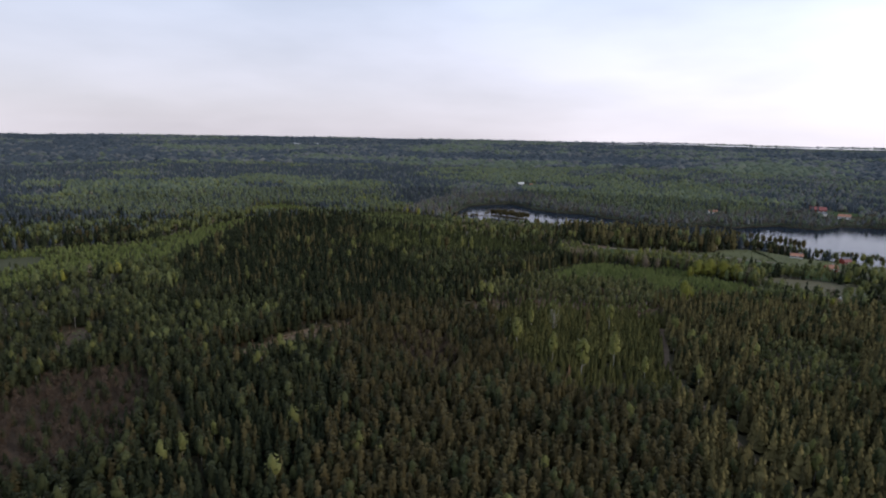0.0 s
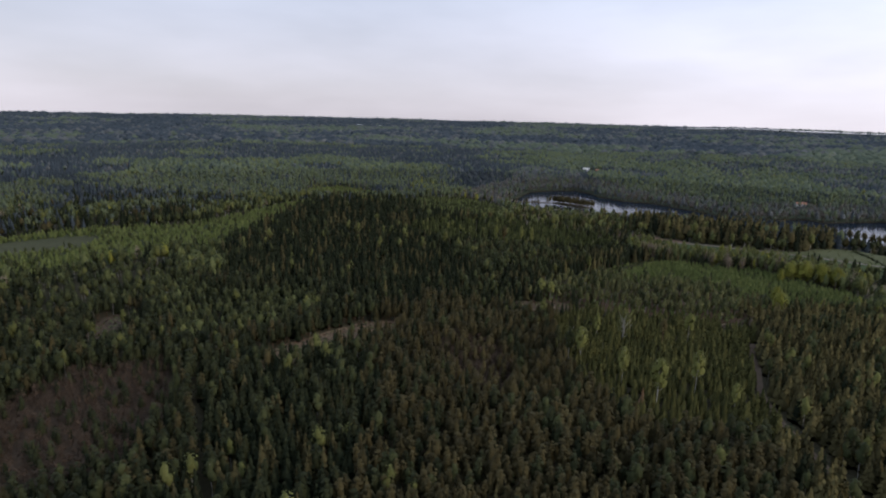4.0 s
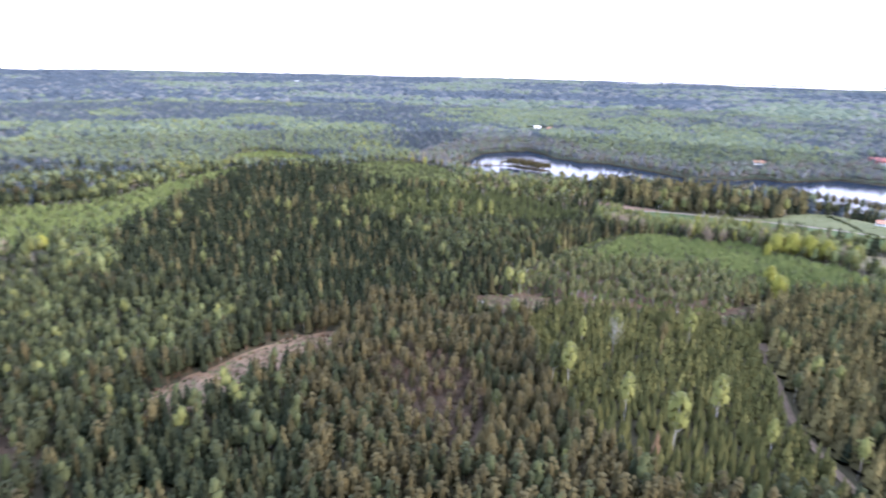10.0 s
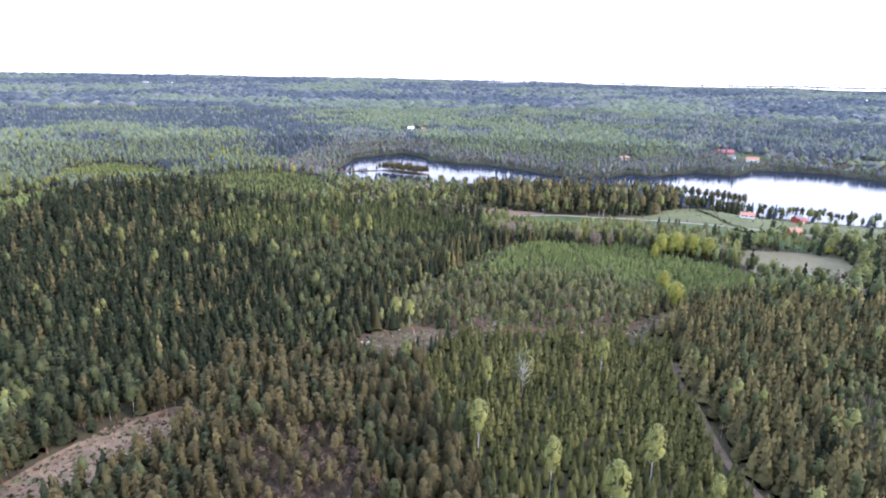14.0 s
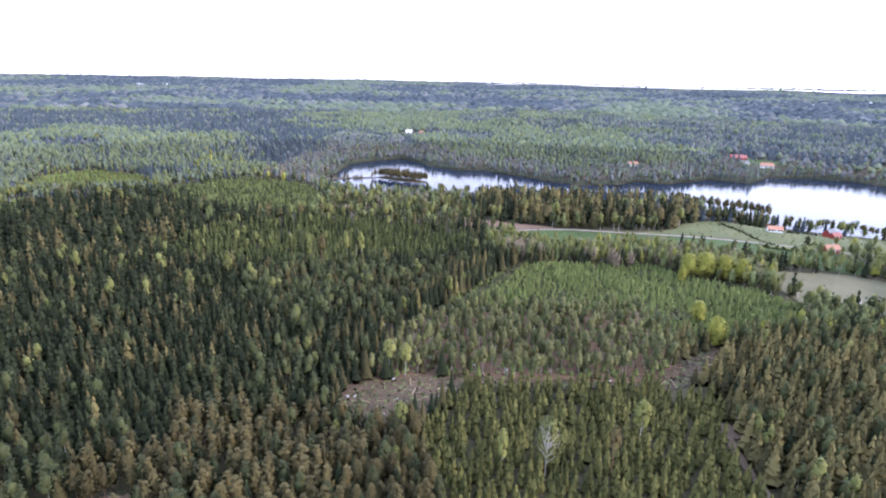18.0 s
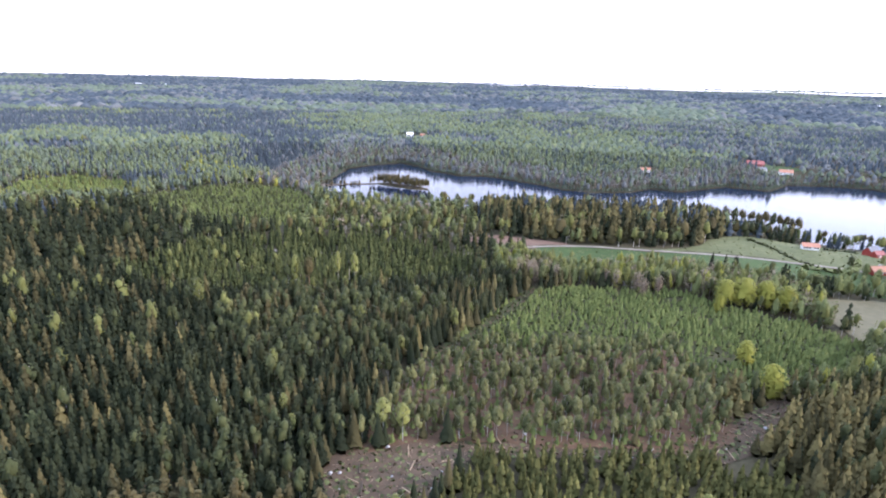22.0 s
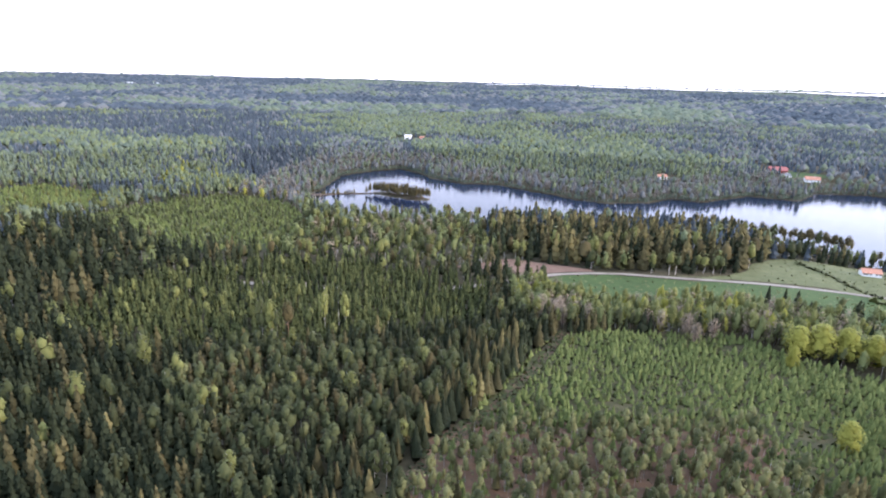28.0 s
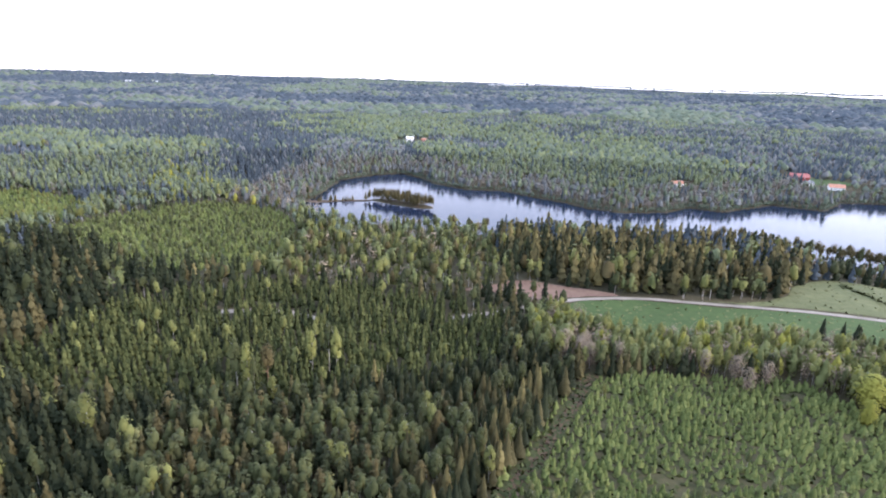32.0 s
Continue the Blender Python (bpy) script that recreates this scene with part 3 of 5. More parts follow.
    def sprays(self, mid, rx, rz, leaves, leaf, taper=0.0):
        self.crown(mid, rx, rz, 0, 0.1, leaves, leaf, 1, taper)

    def crown(self, mid, rx, rz, lumps, size, leaves=0, leaf=0.03, mat=1, taper=0.0):
        """A crown of tufts and loose sprays inside an uneven egg."""
        g = self.rng
        for k in range(lumps):
            a, h = g.uniform(0, 6.28), -0.85 + 1.75 * (k + 0.5) / lumps
            w = math.sqrt(max(0.05, 1 - h * h)) * g.uniform(0.35, 0.85) * (1 - taper * h)
            self.lump((rx * w * math.cos(a), rx * w * math.sin(a), mid + rz * h * 0.85), size * g.uniform(0.75, 1.25), mat)
        for k in range(leaves):
            a, h = g.uniform(0, 6.28), g.uniform(-0.95, 1)
            w = math.sqrt(max(0.03, 1 - h * h)) * g.uniform(0.55, 1.12) * (1 - taper * h)
            c = Vector((rx * w * math.cos(a), rx * w * math.sin(a), mid + rz * h))
            face = Vector((math.cos(a) * w, math.sin(a) * w, h + 0.3)) + Vector((g.uniform(-1, 1), g.uniform(-1, 1), g.uniform(-0.8, 0.8))) * 0.42
            u = face.orthogonal().normalized()
            u.rotate(Matrix.Rotation(g.uniform(0, 6.28), 3, face.normalized()))
            w2 = face.normalized().cross(u)
            q = leaf * g.uniform(0.7, 1.5)
            self.add([tuple(c + u * q), tuple(c + w2 * q * 1.1), tuple(c - u * q)], [(0, 1, 2)], mat)

    def done(self):
        """Corners, faces, parts and soft normals that follow the crown as a whole."""
        v, f, m = np.array(self.v, float), np.array(self.f, int), np.array(self.m, int)
        away = np.stack([v[:, 0], v[:, 1], np.zeros(len(v))], -1)
        away /= np.maximum(np.linalg.norm(away, axis=1, keepdims=True), 0.02)
        away[:, 2] = 0.35 + 1.4 * np.clip(v[:, 2] - 0.45, -0.25, 0.6)
        away /= np.linalg.norm(away, axis=1, keepdims=True)
        face = np.cross(v[f[:, 1]] - v[f[:, 0]], v[f[:, 2]] - v[f[:, 0]])
        face /= np.maximum(np.linalg.norm(face, axis=1, keepdims=True), 1e-9)
        flip = (face * away[f].mean(1)).sum(1) < 0
        f[flip] = f[flip][:, ::-1]
        face[flip] *= -1
        own = np.zeros_like(v)
        for c in range(3):
            np.add.at(own, f[:, c], face)
        own /= np.maximum(np.linalg.norm(own, axis=1, keepdims=True), 1e-9)
        soft = 0.28 * away + 0.72 * own
        return v, f, m, soft / np.linalg.norm(soft, axis=1, keepdims=True)


def spruce_shape(seed, level):
    s = Shape(seed)
    if level < 0:
        s.trunk(0.95, 0.014, 7)
        s.core(0.08, 0.95, 0.085, 8)
        s.tiers(0.04, 1.0, 0.202, 15, 9, 0.95, 0.045)
    elif level == 0:
        s.core(0.05, 0.97, 0.09, 5)
        s.tiers(0.04, 1.0, 0.208, 7, 5, 0.95, 0.045)
    elif level == 1:
        s.core(0.06, 0.98, 0.11, 5)
        s.tiers(0.05, 1.0, 0.20, 5, 5, 0.92, 0.045)
    else:
        s.core(0.0, 0.75, 0.19, 4)
        s.core(0.30, 1.05, 0.12, 4)
    return s.done()


def young_shape(seed, level):
    s = Shape(seed)
    s.core(0.0, 0.93, 0.13, 5)
    if level < 0:
        s.trunk(0.9, 0.02, 6)
        s.tiers(0.0, 1.0, 0.26, 10, 8, 0.9, 0.05)
    else:
        s.tiers(0.0, 1.0, 0.26, 5 if level == 0 else 3, 5 if level == 0 else 4, 0.85, 0.05)
    return s.done()


def pine_shape(seed, level):
    s = Shape(seed)
    if level < 0:
        s.trunk(0.9, 0.014, 7)
        for k in range(8):
            a, z = k * 1.9, 0.38 + 0.06 * k
            s.limb((0, 0, z), (0.14 * math.cos(a), 0.14 * math.sin(a), z + 0.06), 0.007)
        s.blob((0, 0, 0.60), 0.08, 0.32, 2, 0.7, 0.5)
        s.sprays(0.62, 0.145, 0.375, 420, 0.024, 0.55)
    elif level == 0:
        s.trunk(0.6, 0.012, 3)
        s.blob((0, 0, 0.60), 0.085, 0.32, 1, 0.6, 0.5)
        s.sprays(0.62, 0.15, 0.375, 66, 0.043, 0.55)
    elif level == 1:
        s.blob((0, 0, 0.62), 0.14, 0.35, 1, 0.45, 0.5)
        s.sprays(0.62, 0.165, 0.37, 14, 0.06, 0.55)
    else:
        s.lump((0, 0, 0.5), 0.26, flat=1.7)
    return s.done()


def tall_pine_shape(seed, level):
    """An old pine: a long bare stem under a flat, open crown."""
    s = Shape(seed)
    s.trunk(0.95, 0.014, 7)
    for k in range(7):
        a, z = k * 1.9, 0.52 + 0.06 * k
        s.limb((0, 0, z), (0.15 * math.cos(a), 0.15 * math.sin(a), z + 0.05), 0.007)
    for k in range(5):
        a, q = 2.4 * k, 0.07 if k else 0.0
        s.blob((q * math.cos(a), q * math.sin(a), 0.85 - 0.045 * k), 0.07, 0.075, 1, 0.5)
    s.sprays(0.78, 0.15, 0.21, 230, 0.022)
    return s.done()


def birch_shape(seed, level):
    s = Shape(seed)
    g = s.rng
    if level < 0:
        s.trunk(0.92, 0.008, 7, g.uniform(-0.03, 0.03))
        for k in range(11):
            a, z = k * 2.2, 0.36 + 0.05 * k
            s.limb((0, 0, z), (0.12 * math.cos(a), 0.12 * math.sin(a), z + 0.13), 0.005)
        for k in range(7):
            a, q = k * 2.4, 0.07 if k < 6 else 0.0
            s.blob((q * math.cos(a), q * math.sin(a), 0.52 + 0.055 * k), 0.052, 0.085, 1, 0.6)
        s.sprays(0.70, 0.125, 0.28, 420, 0.017)
    elif level == 0:
        s.trunk(0.9, 0.0075, 3, g.uniform(-0.04, 0.04))
        a = g.uniform(0, 6.28)
        s.blob((0.045 * math.cos(a), 0.045 * math.sin(a), 0.61), 0.095, 0.17, 1, 0.5)
        s.blob((-0.03 * math.cos(a), -0.03 * math.sin(a), 0.79), 0.085, 0.16, 1, 0.5)
        s.sprays(0.70, 0.145, 0.275, 50, 0.030)
    elif level == 1:
        s.trunk(0.7, 0.010, 3)
        s.blob((0, 0, 0.67), 0.10, 0.27, 1, 0.7)
        s.sprays(0.68, 0.16, 0.31, 28, 0.047)
    else:
        s.lump((0, 0, 0.52), 0.27, flat=1.6)
    return s.done()


def leafy_shape(seed, level):
    s = Shape(seed)
    g = s.rng
    if level < 0:
        s.trunk(0.6, 0.018, 7)
        for k in range(10):
            a, z = k * 2.4, 0.12 + 0.05 * k
            s.limb((0, 0, z), (0.18 * math.cos(a), 0.18 * math.sin(a), z + 0.22), 0.010)
        s.blob((0, 0, 0.56), 0.11, 0.34, 2, 0.7)
        for k in range(6):
            a = k * 2.4
            s.blob((0.11 * math.cos(a), 0.11 * math.sin(a), 0.26 + 0.075 * k), 0.075, 0.11, 1, 0.7)
        s.sprays(0.53, 0.225, 0.455, 760, 0.022, 0.12)
    elif level == 0:
        s.trunk(0.5, 0.018, 4)
        s.blob((0, 0, 0.56), 0.12, 0.34, 1, 0.6)
        a = g.uniform(0, 6.28)
        s.blob((0.09 * math.cos(a), 0.09 * math.sin(a), 0.38), 0.11, 0.20, 1, 0.6)
        s.sprays(0.53, 0.22, 0.45, 96, 0.040, 0.12)
    elif level == 1:
        s.blob((0, 0, 0.52), 0.13, 0.38, 1, 0.7)
        s.sprays(0.54, 0.215, 0.44, 34, 0.058, 0.1)
    else:
        s.lump((0, 0, 0.5), 0.36, flat=1.3)
    return s.done()


def twig_shape(seed, level):
    """A leafless tree: fine rising limbs and a haze of small twigs in bud."""
    s = Shape(seed)
    s.trunk(0.75, 0.014, 3)
    g = s.rng
    for k in range((34 if level < 0 else 12) if level < 1 else 4):
        a, z, q = g.uniform(0, 6.28), g.uniform(0.2, 0.62), g.uniform(0.10, 0.23)
        s.limb((0, 0, z), (q * math.cos(a), q * math.sin(a), z + g.uniform(0.15, 0.38)), 0.008)
    if level < 0:
        s.crown(0.60, 0.13, 0.30, 0, 0.05, 240, 0.016)
        s.sprays(0.60, 0.22, 0.36, 460, 0.015)
    elif level == 0:
        s.sprays(0.60, 0.14, 0.28, 26, 0.034)
        s.sprays(0.60, 0.21, 0.35, 50, 0.028)
    else:
        s.sprays(0.60, 0.12, 0.26, 14, 0.055)
        s.sprays(0.60, 0.19, 0.34, 26, 0.045)
    return s.done()


def clump_shape(seed, level):
    s = Shape(seed)
    s.lump((0, 0, 0.3), 0.85, flat=0.55)
    return s.done()


MAKERS = {"spruce": spruce_shape, "young": young_shape, "pine": pine_shape, "birch": birch_shape, "leafy": leafy_shape, "twig": twig_shape, "clump": clump_shape}
ALONE = {"tall_pine": tall_pine_shape}
SHAPES = {(kind, level): [make(11 * k + level, level) for k in range(6)] for kind, make in MAKERS.items() for level in (0, 1, 2)}
rng = np.random.default_rng(4)


def forest(name, kind, level, x, y, height, wide, mats, label, category="trees"):
    """Many trees of one kind in one mesh."""
    x, y = np.asarray(x, float), np.asarray(y, float)
    if not len(x):
        return None
    z = ground_z(x, y) - 0.1
    vs, fs, ms, ts, ns, base = [], [], [], [], [], 0
    pick, turn, tint = rng.integers(0, 6, len(x)), rng.random(len(x)) * 6.283, rng.random(len(x))
    for k, (v, f, m, n) in enumerate(SHAPES[kind, level]):
        i = np.flatnonzero(pick == k)
        if not len(i):
            continue
        c, s, h, w = np.cos(turn[i])[:, None], np.sin(turn[i])[:, None], height[i][:, None], (height * wide)[i][:, None]
        q = np.stack([(v[:, 0] * c - v[:, 1] * s) * w + x[i][:, None], (v[:, 0] * s + v[:, 1] * c) * w + y[i][:, None], v[:, 2] * h + z[i][:, None]], -1)
        vs.append(q.reshape(-1, 3))
        ns.append(np.stack([n[:, 0] * c - n[:, 1] * s, n[:, 0] * s + n[:, 1] * c, n[:, 2] + 0 * c], -1).reshape(-1, 3))
        fs.append((f[None] + base + np.arange(len(i))[:, None, None] * len(v)).reshape(-1, 3))
        ms.append(np.tile(m, len(i)))
        ts.append(np.repeat(tint[i], len(v)))
        base += len(i) * len(v)
    ob = new(name, mesh_from(name, np.concatenate(vs), np.concatenate(fs), mats, np.concatenate(ms), np.concatenate(ts), np.concatenate(ns)))
    return tagged(ob, label, category, kind="stuff")


def scatter(x0, x1, y0, y1, step, seed):
    g = np.random.default_rng(seed)
    x, y = np.meshgrid(np.arange(x0, x1, step), np.arange(y0, y1, step))
    x = x + g.uniform(-0.48, 0.48, x.shape) * step
    y = y + g.uniform(-0.48, 0.48, y.shape) * step
    return x.ravel(), y.ravel()


SPAN = [(34, -178), (12, -99), (0, 0), (-12, 118)]     # the middle line of the wood that is seen from near


def in_view(x, y, margin=0.0):
    b = np.degrees(np.arctan2(x - 20, y + 210))
    return (b > -63 - margin) & (b < 41 + margin)


# kinds of tree: shape, materials, height range, width factor, label
KINDS = {
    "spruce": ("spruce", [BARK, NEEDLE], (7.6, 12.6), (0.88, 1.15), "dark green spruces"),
    "warm": ("spruce", [BARK, NEEDLE_WARM], (7.6, 12.6), (0.88, 1.15), "brownish-green spruces"),
    "tawny": ("spruce", [BARK, NEEDLE_TAWNY], (8.4, 14.0), (0.88, 1.15), "tawny-tipped spruces"),
    "olive": ("young", [BARK, NEEDLE_OLIVE], (6.4, 10.2), (0.62, 0.88), "olive-green half-grown spruces"),
    "young": ("young", [BARK, NEEDLE_YOUNG], (5.0, 8.2), (0.72, 1.0), "olive-green young spruces"),
    "plant": ("young", [BARK, NEEDLE_PLANT], (2.0, 4.0), (1.15, 1.7), "light green young pines"),
    "pine": ("pine", [BARK_PINE, NEEDLE_PINE], (7.8, 12.2), (0.98, 1.35), "olive-brown pines"),
    "green_pine": ("pine", [BARK_PINE, NEEDLE_PINE_GREEN], (7.8, 12.2), (0.98, 1.35), "dark olive pines"),
    "birch": ("birch", [BARK_BIRCH, LEAF_BIRCH], (9, 14.5), (0.9, 1.3), "light green birches"),
    "dull": ("birch", [BARK_BIRCH, LEAF_DULL], (8.6, 13.5), (0.95, 1.3), "grey-green birches just in leaf"),
    "pale": ("birch", [BARK_BIRCH, LEAF_PALE], (7, 11), (0.9, 1.25), "pale green birches with white stems"),
    "leafy": ("leafy", [BARK, LEAF_GREEN], (8.5, 13.5), (0.8, 1.15), "fresh green broad-leaved trees"),
    "yellow": ("leafy", [BARK, LEAF_YELLOW], (8.5, 13), (0.8, 1.1), "yellow-green broad-leaved trees"),
    "bare": ("twig", [BARK, TWIG_BROWN], (6, 9.5), (0.9, 1.25), "leafless reddish-brown young trees"),
    "thicket": ("twig", [BARK, TWIG_BROWN], (2.6, 5.2), (0.9, 1.3), "leafless brown saplings"),
    "twig": ("twig", [BARK, TWIG_PINK], (9, 14.5), (0.8, 1.1), "pinkish-grey trees in bud"),
    "seed": ("birch", [BARK_BIRCH, LEAF_SEED], (14, 20), (0.9, 1.2), "tall fresh green birches"),
    "thin": ("twig", [BARK_BIRCH, LEAF_BIRCH], (14, 19), (0.9, 1.2), "thin-crowned old birches"),
    "tall_pine": ("tall_pine", [BARK_PINE, NEEDLE_PINE], (12, 17), (0.9, 1.2), "tall bare-stemmed pines"),
}
MIX = {   # shares of each kind, stand by stand
    "pine_wood": dict(pine=0.66, green_pine=0.20, warm=0.06, spruce=0.03, dull=0.04, birch=0.01),
    "west_wood": dict(green_pine=0.44, pine=0.14, spruce=0.24, dull=0.14, warm=0.03, birch=0.01),
    "crowns": dict(dull=0.40, green_pine=0.20, pine=0.08, warm=0.12, spruce=0.12, pale=0.04, birch=0.04),
    "south": dict(spruce=0.44, warm=0.20, green_pine=0.28, dull=0.06, birch=0.02),
    "deep": dict(spruce=0.70, warm=0.14, tawny=0.02, green_pine=0.08, dull=0.06),
    "hill": dict(spruce=0.76, warm=0.19, dull=0.03, birch=0.02),
    "mixed": dict(spruce=0.55, warm=0.20, tawny=0.02, green_pine=0.12, dull=0.10, birch=0.01),
    "right": dict(tawny=0.58, warm=0.22, spruce=0.08, dull=0.10, birch=0.02),
    "leafy_left": dict(pale=0.14, birch=0.03, dull=0.53, leafy=0.04, green_pine=0.12, spruce=0.14),
    "grove": dict(pale=0.74, dull=0.20, birch=0.06),
    "belt": dict(tawny=0.26, warm=0.30, spruce=0.28, pine=0.10, birch=0.06),
    "shore": dict(pine=0.30, twig=0.36, dull=0.24, birch=0.06, spruce=0.04),
    "dark": dict(spruce=0.76, warm=0.10, pine=0.10, dull=0.04),
    "green": dict(birch=0.20, leafy=0.22, dull=0.36, spruce=0.17, yellow=0.02, twig=0.03),
    "brown": dict(pine=0.40, warm=0.15, dull=0.33, twig=0.12),
    "scrubby": dict(leafy=0.20, birch=0.22, dull=0.26, plant=0.20, olive=0.12),
    "light": dict(olive=0.34, birch=0.16, dull=0.22, leafy=0.12, pine=0.10, twig=0.06),
    "border": dict(leafy=0.22, birch=0.32, twig=0.26, yellow=0.10, pale=0.10),
    "peninsula": dict(pine=0.22, dull=0.44, birch=0.24, twig=0.10),
}
OPEN = [WAY_IN, MEADOW, MEADOW_BACK, TILLED_FIELD, FIELD_RIGHT, FIELD_LEFT, CLEARING, PALE_CLEARING, LEFT_CLEARING, POND] + FAR_LAKES + FAR_SHORE
SPARSE = [PLANTATION, YOUNG_SPRUCE, YOUNG_FAR, SCRUB_FAR, SCRUB_BACK, OPEN_LEFT, BIRCH_STAND, BARE_MID, BARE_LEFT]
HOUSE_SITES = [(234, 390, 10), (246, 338, 7), (129, 285, 4.5), (138, 284, 4.5), (147, 282, 4.5), (155, 279, 4.5), (107, 200, 5), (208, 246, 5), (212, 244, 5), (201, 252, 5), (232, 393, 10), (271, 386, 11), (243, 345, 6), (389, 801, 24), (398, 776, 15), (425, 768, 12), (375, 784, 12), (416, 762, 16), (545, 720, 18), (235, 732, 16), (290, 712, 9), (410, 737, 18), (386, 750, 12), (-84, 1085, 24), (-78, 1052, 30), (-58, 1082, 16), (-54, 1058, 20)]


def free(x, y, sparse=True):
    ok = ~inside(LAKE, x, y) & (off_line(LAKE, x, y, True) > 1.2) & (off_line(TRACK, x, y) > np.where(np.asarray(y) < 56, 4.4, 2.1)) & (off_line(ROAD, x, y) > 4.5) & (off_line(FOREST_ROAD, x, y) > 4) & (off_line(DITCH, x, y) > 2.6) & (off_line(RIDE, x, y) > 1.5)
    for p in OPEN + (SPARSE if sparse else []):
        ok &= ~inside(p, x, y)
    for hx, hy, hr in HOUSE_SITES:
        ok &= np.hypot(x - hx, y - hy) > hr
    return ok


def stand(x, y):
    """The stand to which each place belongs."""
    d = np.hypot(x, y)
    broad, mid = field_noise(x, y, 130, 21), field_noise(x, y, 60, 22)
    v = 0.6 * broad + 0.4 * mid
    v = np.where(d > 680, 0.46 * field_noise(x, y, 330, 23) + 0.46 * field_noise(x, y, 80, 24) + 0.08 * field_noise(x, y, 7, 25), 0.84 * v + 0.16 * field_noise(x, y, 6, 26))
    out = np.select([v < 0.36, v < 0.48, v < 0.56], ["dark", "brown", "mixed"], "green").astype(object)
    near = (d < 330) | ((x > -150) & (x < 60) & (y < 400) & (y > 0))
    out[near] = "mixed"
    out[(x < -210) & (y < 330) & (v > 0.42)] = "green"
    out[(x < -200) & (out == "brown")] = "dark"
    out[(x < -100) & (y > 420) & (y < 720) & (v > 0.40)] = "green"
    out[(y < 118) & (x > -175) & (x < 90)] = "pine_wood"
    out[(x > -75) & (x < 20) & (y > 100) & (y < 140)] = "pine_wood"
    out[(out == "mixed") & (x < -62) & (y > 118) & (y < 420)] = "deep"
    out[(x < -64 - 0.25 * y) & (y < 118) & (x > -230)] = "west_wood"
    out[(x > 76) & (y < 225)] = "right"
    out[(x > 112) & (y > 205) & (y < 420)] = "green"
    for poly, name in ((HILL_SPRUCE, "hill"), (GROVE, "grove"), (LEAFY_LEFT, "leafy_left"), (BELT, "belt"), (LIGHT_WOOD, "light"), (ROUND_CROWNS, "crowns"), (SOUTH_WOOD, "south"), (BORDER, "border"), (PENINSULA, "peninsula")):
        out[inside(poly, x, y)] = name
    out[(off_line(LAKE, x, y, True) < 60) & (y > 560)] = "shore"
    return out


x, y = scatter(-620, 560, -90, 560, 3.1, 31)
d = off_line(SPAN, x, y)
ok = in_view(x, y) & free(x, y) & ((d < 225) | inside(BORDER, x, y)) & (np.hypot(x - 20, y + 210) > 120)
near_x, near_y = x[ok], y[ok]
x, y = scatter(-1000, 800, -90, 960, 5.6, 32)
d = off_line(SPAN, x, y)
ok = in_view(x, y) & free(x, y) & (d >= 225) & (d < 760) & ~inside(BORDER, x, y)
mid_x, mid_y = x[ok], y[ok]
x, y = scatter(-1800, 1500, 200, 2000, 8.0, 33)
d = off_line(SPAN, x, y)
ok = in_view(x, y) & free(x, y) & (d >= 760) & (d < 1750)
far_x, far_y = x[ok], y[ok]

# ---- single trees, each a thing with its stem and crown ----
WORDS = {
    "spruce": ("spruce_tree", "dark green spruce with drooping boughs", "spruces of the wood"),
    "warm": ("spruce_tree", "brownish-green spruce with a pointed top", "brownish spruces of the wood"),
    "tawny": ("spruce_tree", "tawny brown-tipped spruce in a dense stand", "tawny spruces of the wood"),
    "olive": ("spruce_tree", "olive-green half-grown spruce", "half-grown spruces"),
    "young": ("young_spruce", "olive-green young spruce in a dense stand", "young spruces"),
    "plant": ("young_pine", "light green bushy young pine in the plantation", "young pines of the plantation"),
    "pine": ("pine_tree", "olive-brown pine with a reddish stem", "pines of the wood"),
    "green_pine": ("pine_tree", "dark olive pine with a reddish stem", "olive pines of the wood"),
    "birch": ("birch_tree", "light green birch with a white stem", "light green birches"),
    "dull": ("birch_tree", "grey-green birch just coming into leaf", "grey-green birches"),
    "pale": ("birch_tree", "pale green round-topped birch over brown ground", "birches of the clearing's edge"),
    "leafy": ("broadleaf_tree", "fresh green broad-leaved tree with a round crown", "broad-leaved trees"),
    "yellow": ("broadleaf_tree", "yellow-green broad-leaved tree in young leaf", "yellow-green trees"),
    "twig": ("budding_tree", "leafless pinkish-grey tree in bud", "trees in bud"),
    "bare": ("sapling", "leafless reddish-brown young tree on the heath", "young trees of the heath"),
    "seed": ("birch_tree", "tall fresh green birch standing alone", "seed birches"),
    "thin": ("birch_tree", "old birch with a thin pale crown", "old birches"),
    "tall_pine": ("pine_tree", "tall pine with a long bare stem", "tall pines of the shore"),
    "thicket": ("sapling", "leafless brown sapling on the heath", "saplings of the heath"),
    "dry": ("dead_spruce", "dead spruce with rust-brown needles", "dead trees"),
}
KINDS["dry"] = ("spruce", [BARK, DRY], (8, 11), (1.0, 1.2), "dead spruces")
TEMPLATES = {}


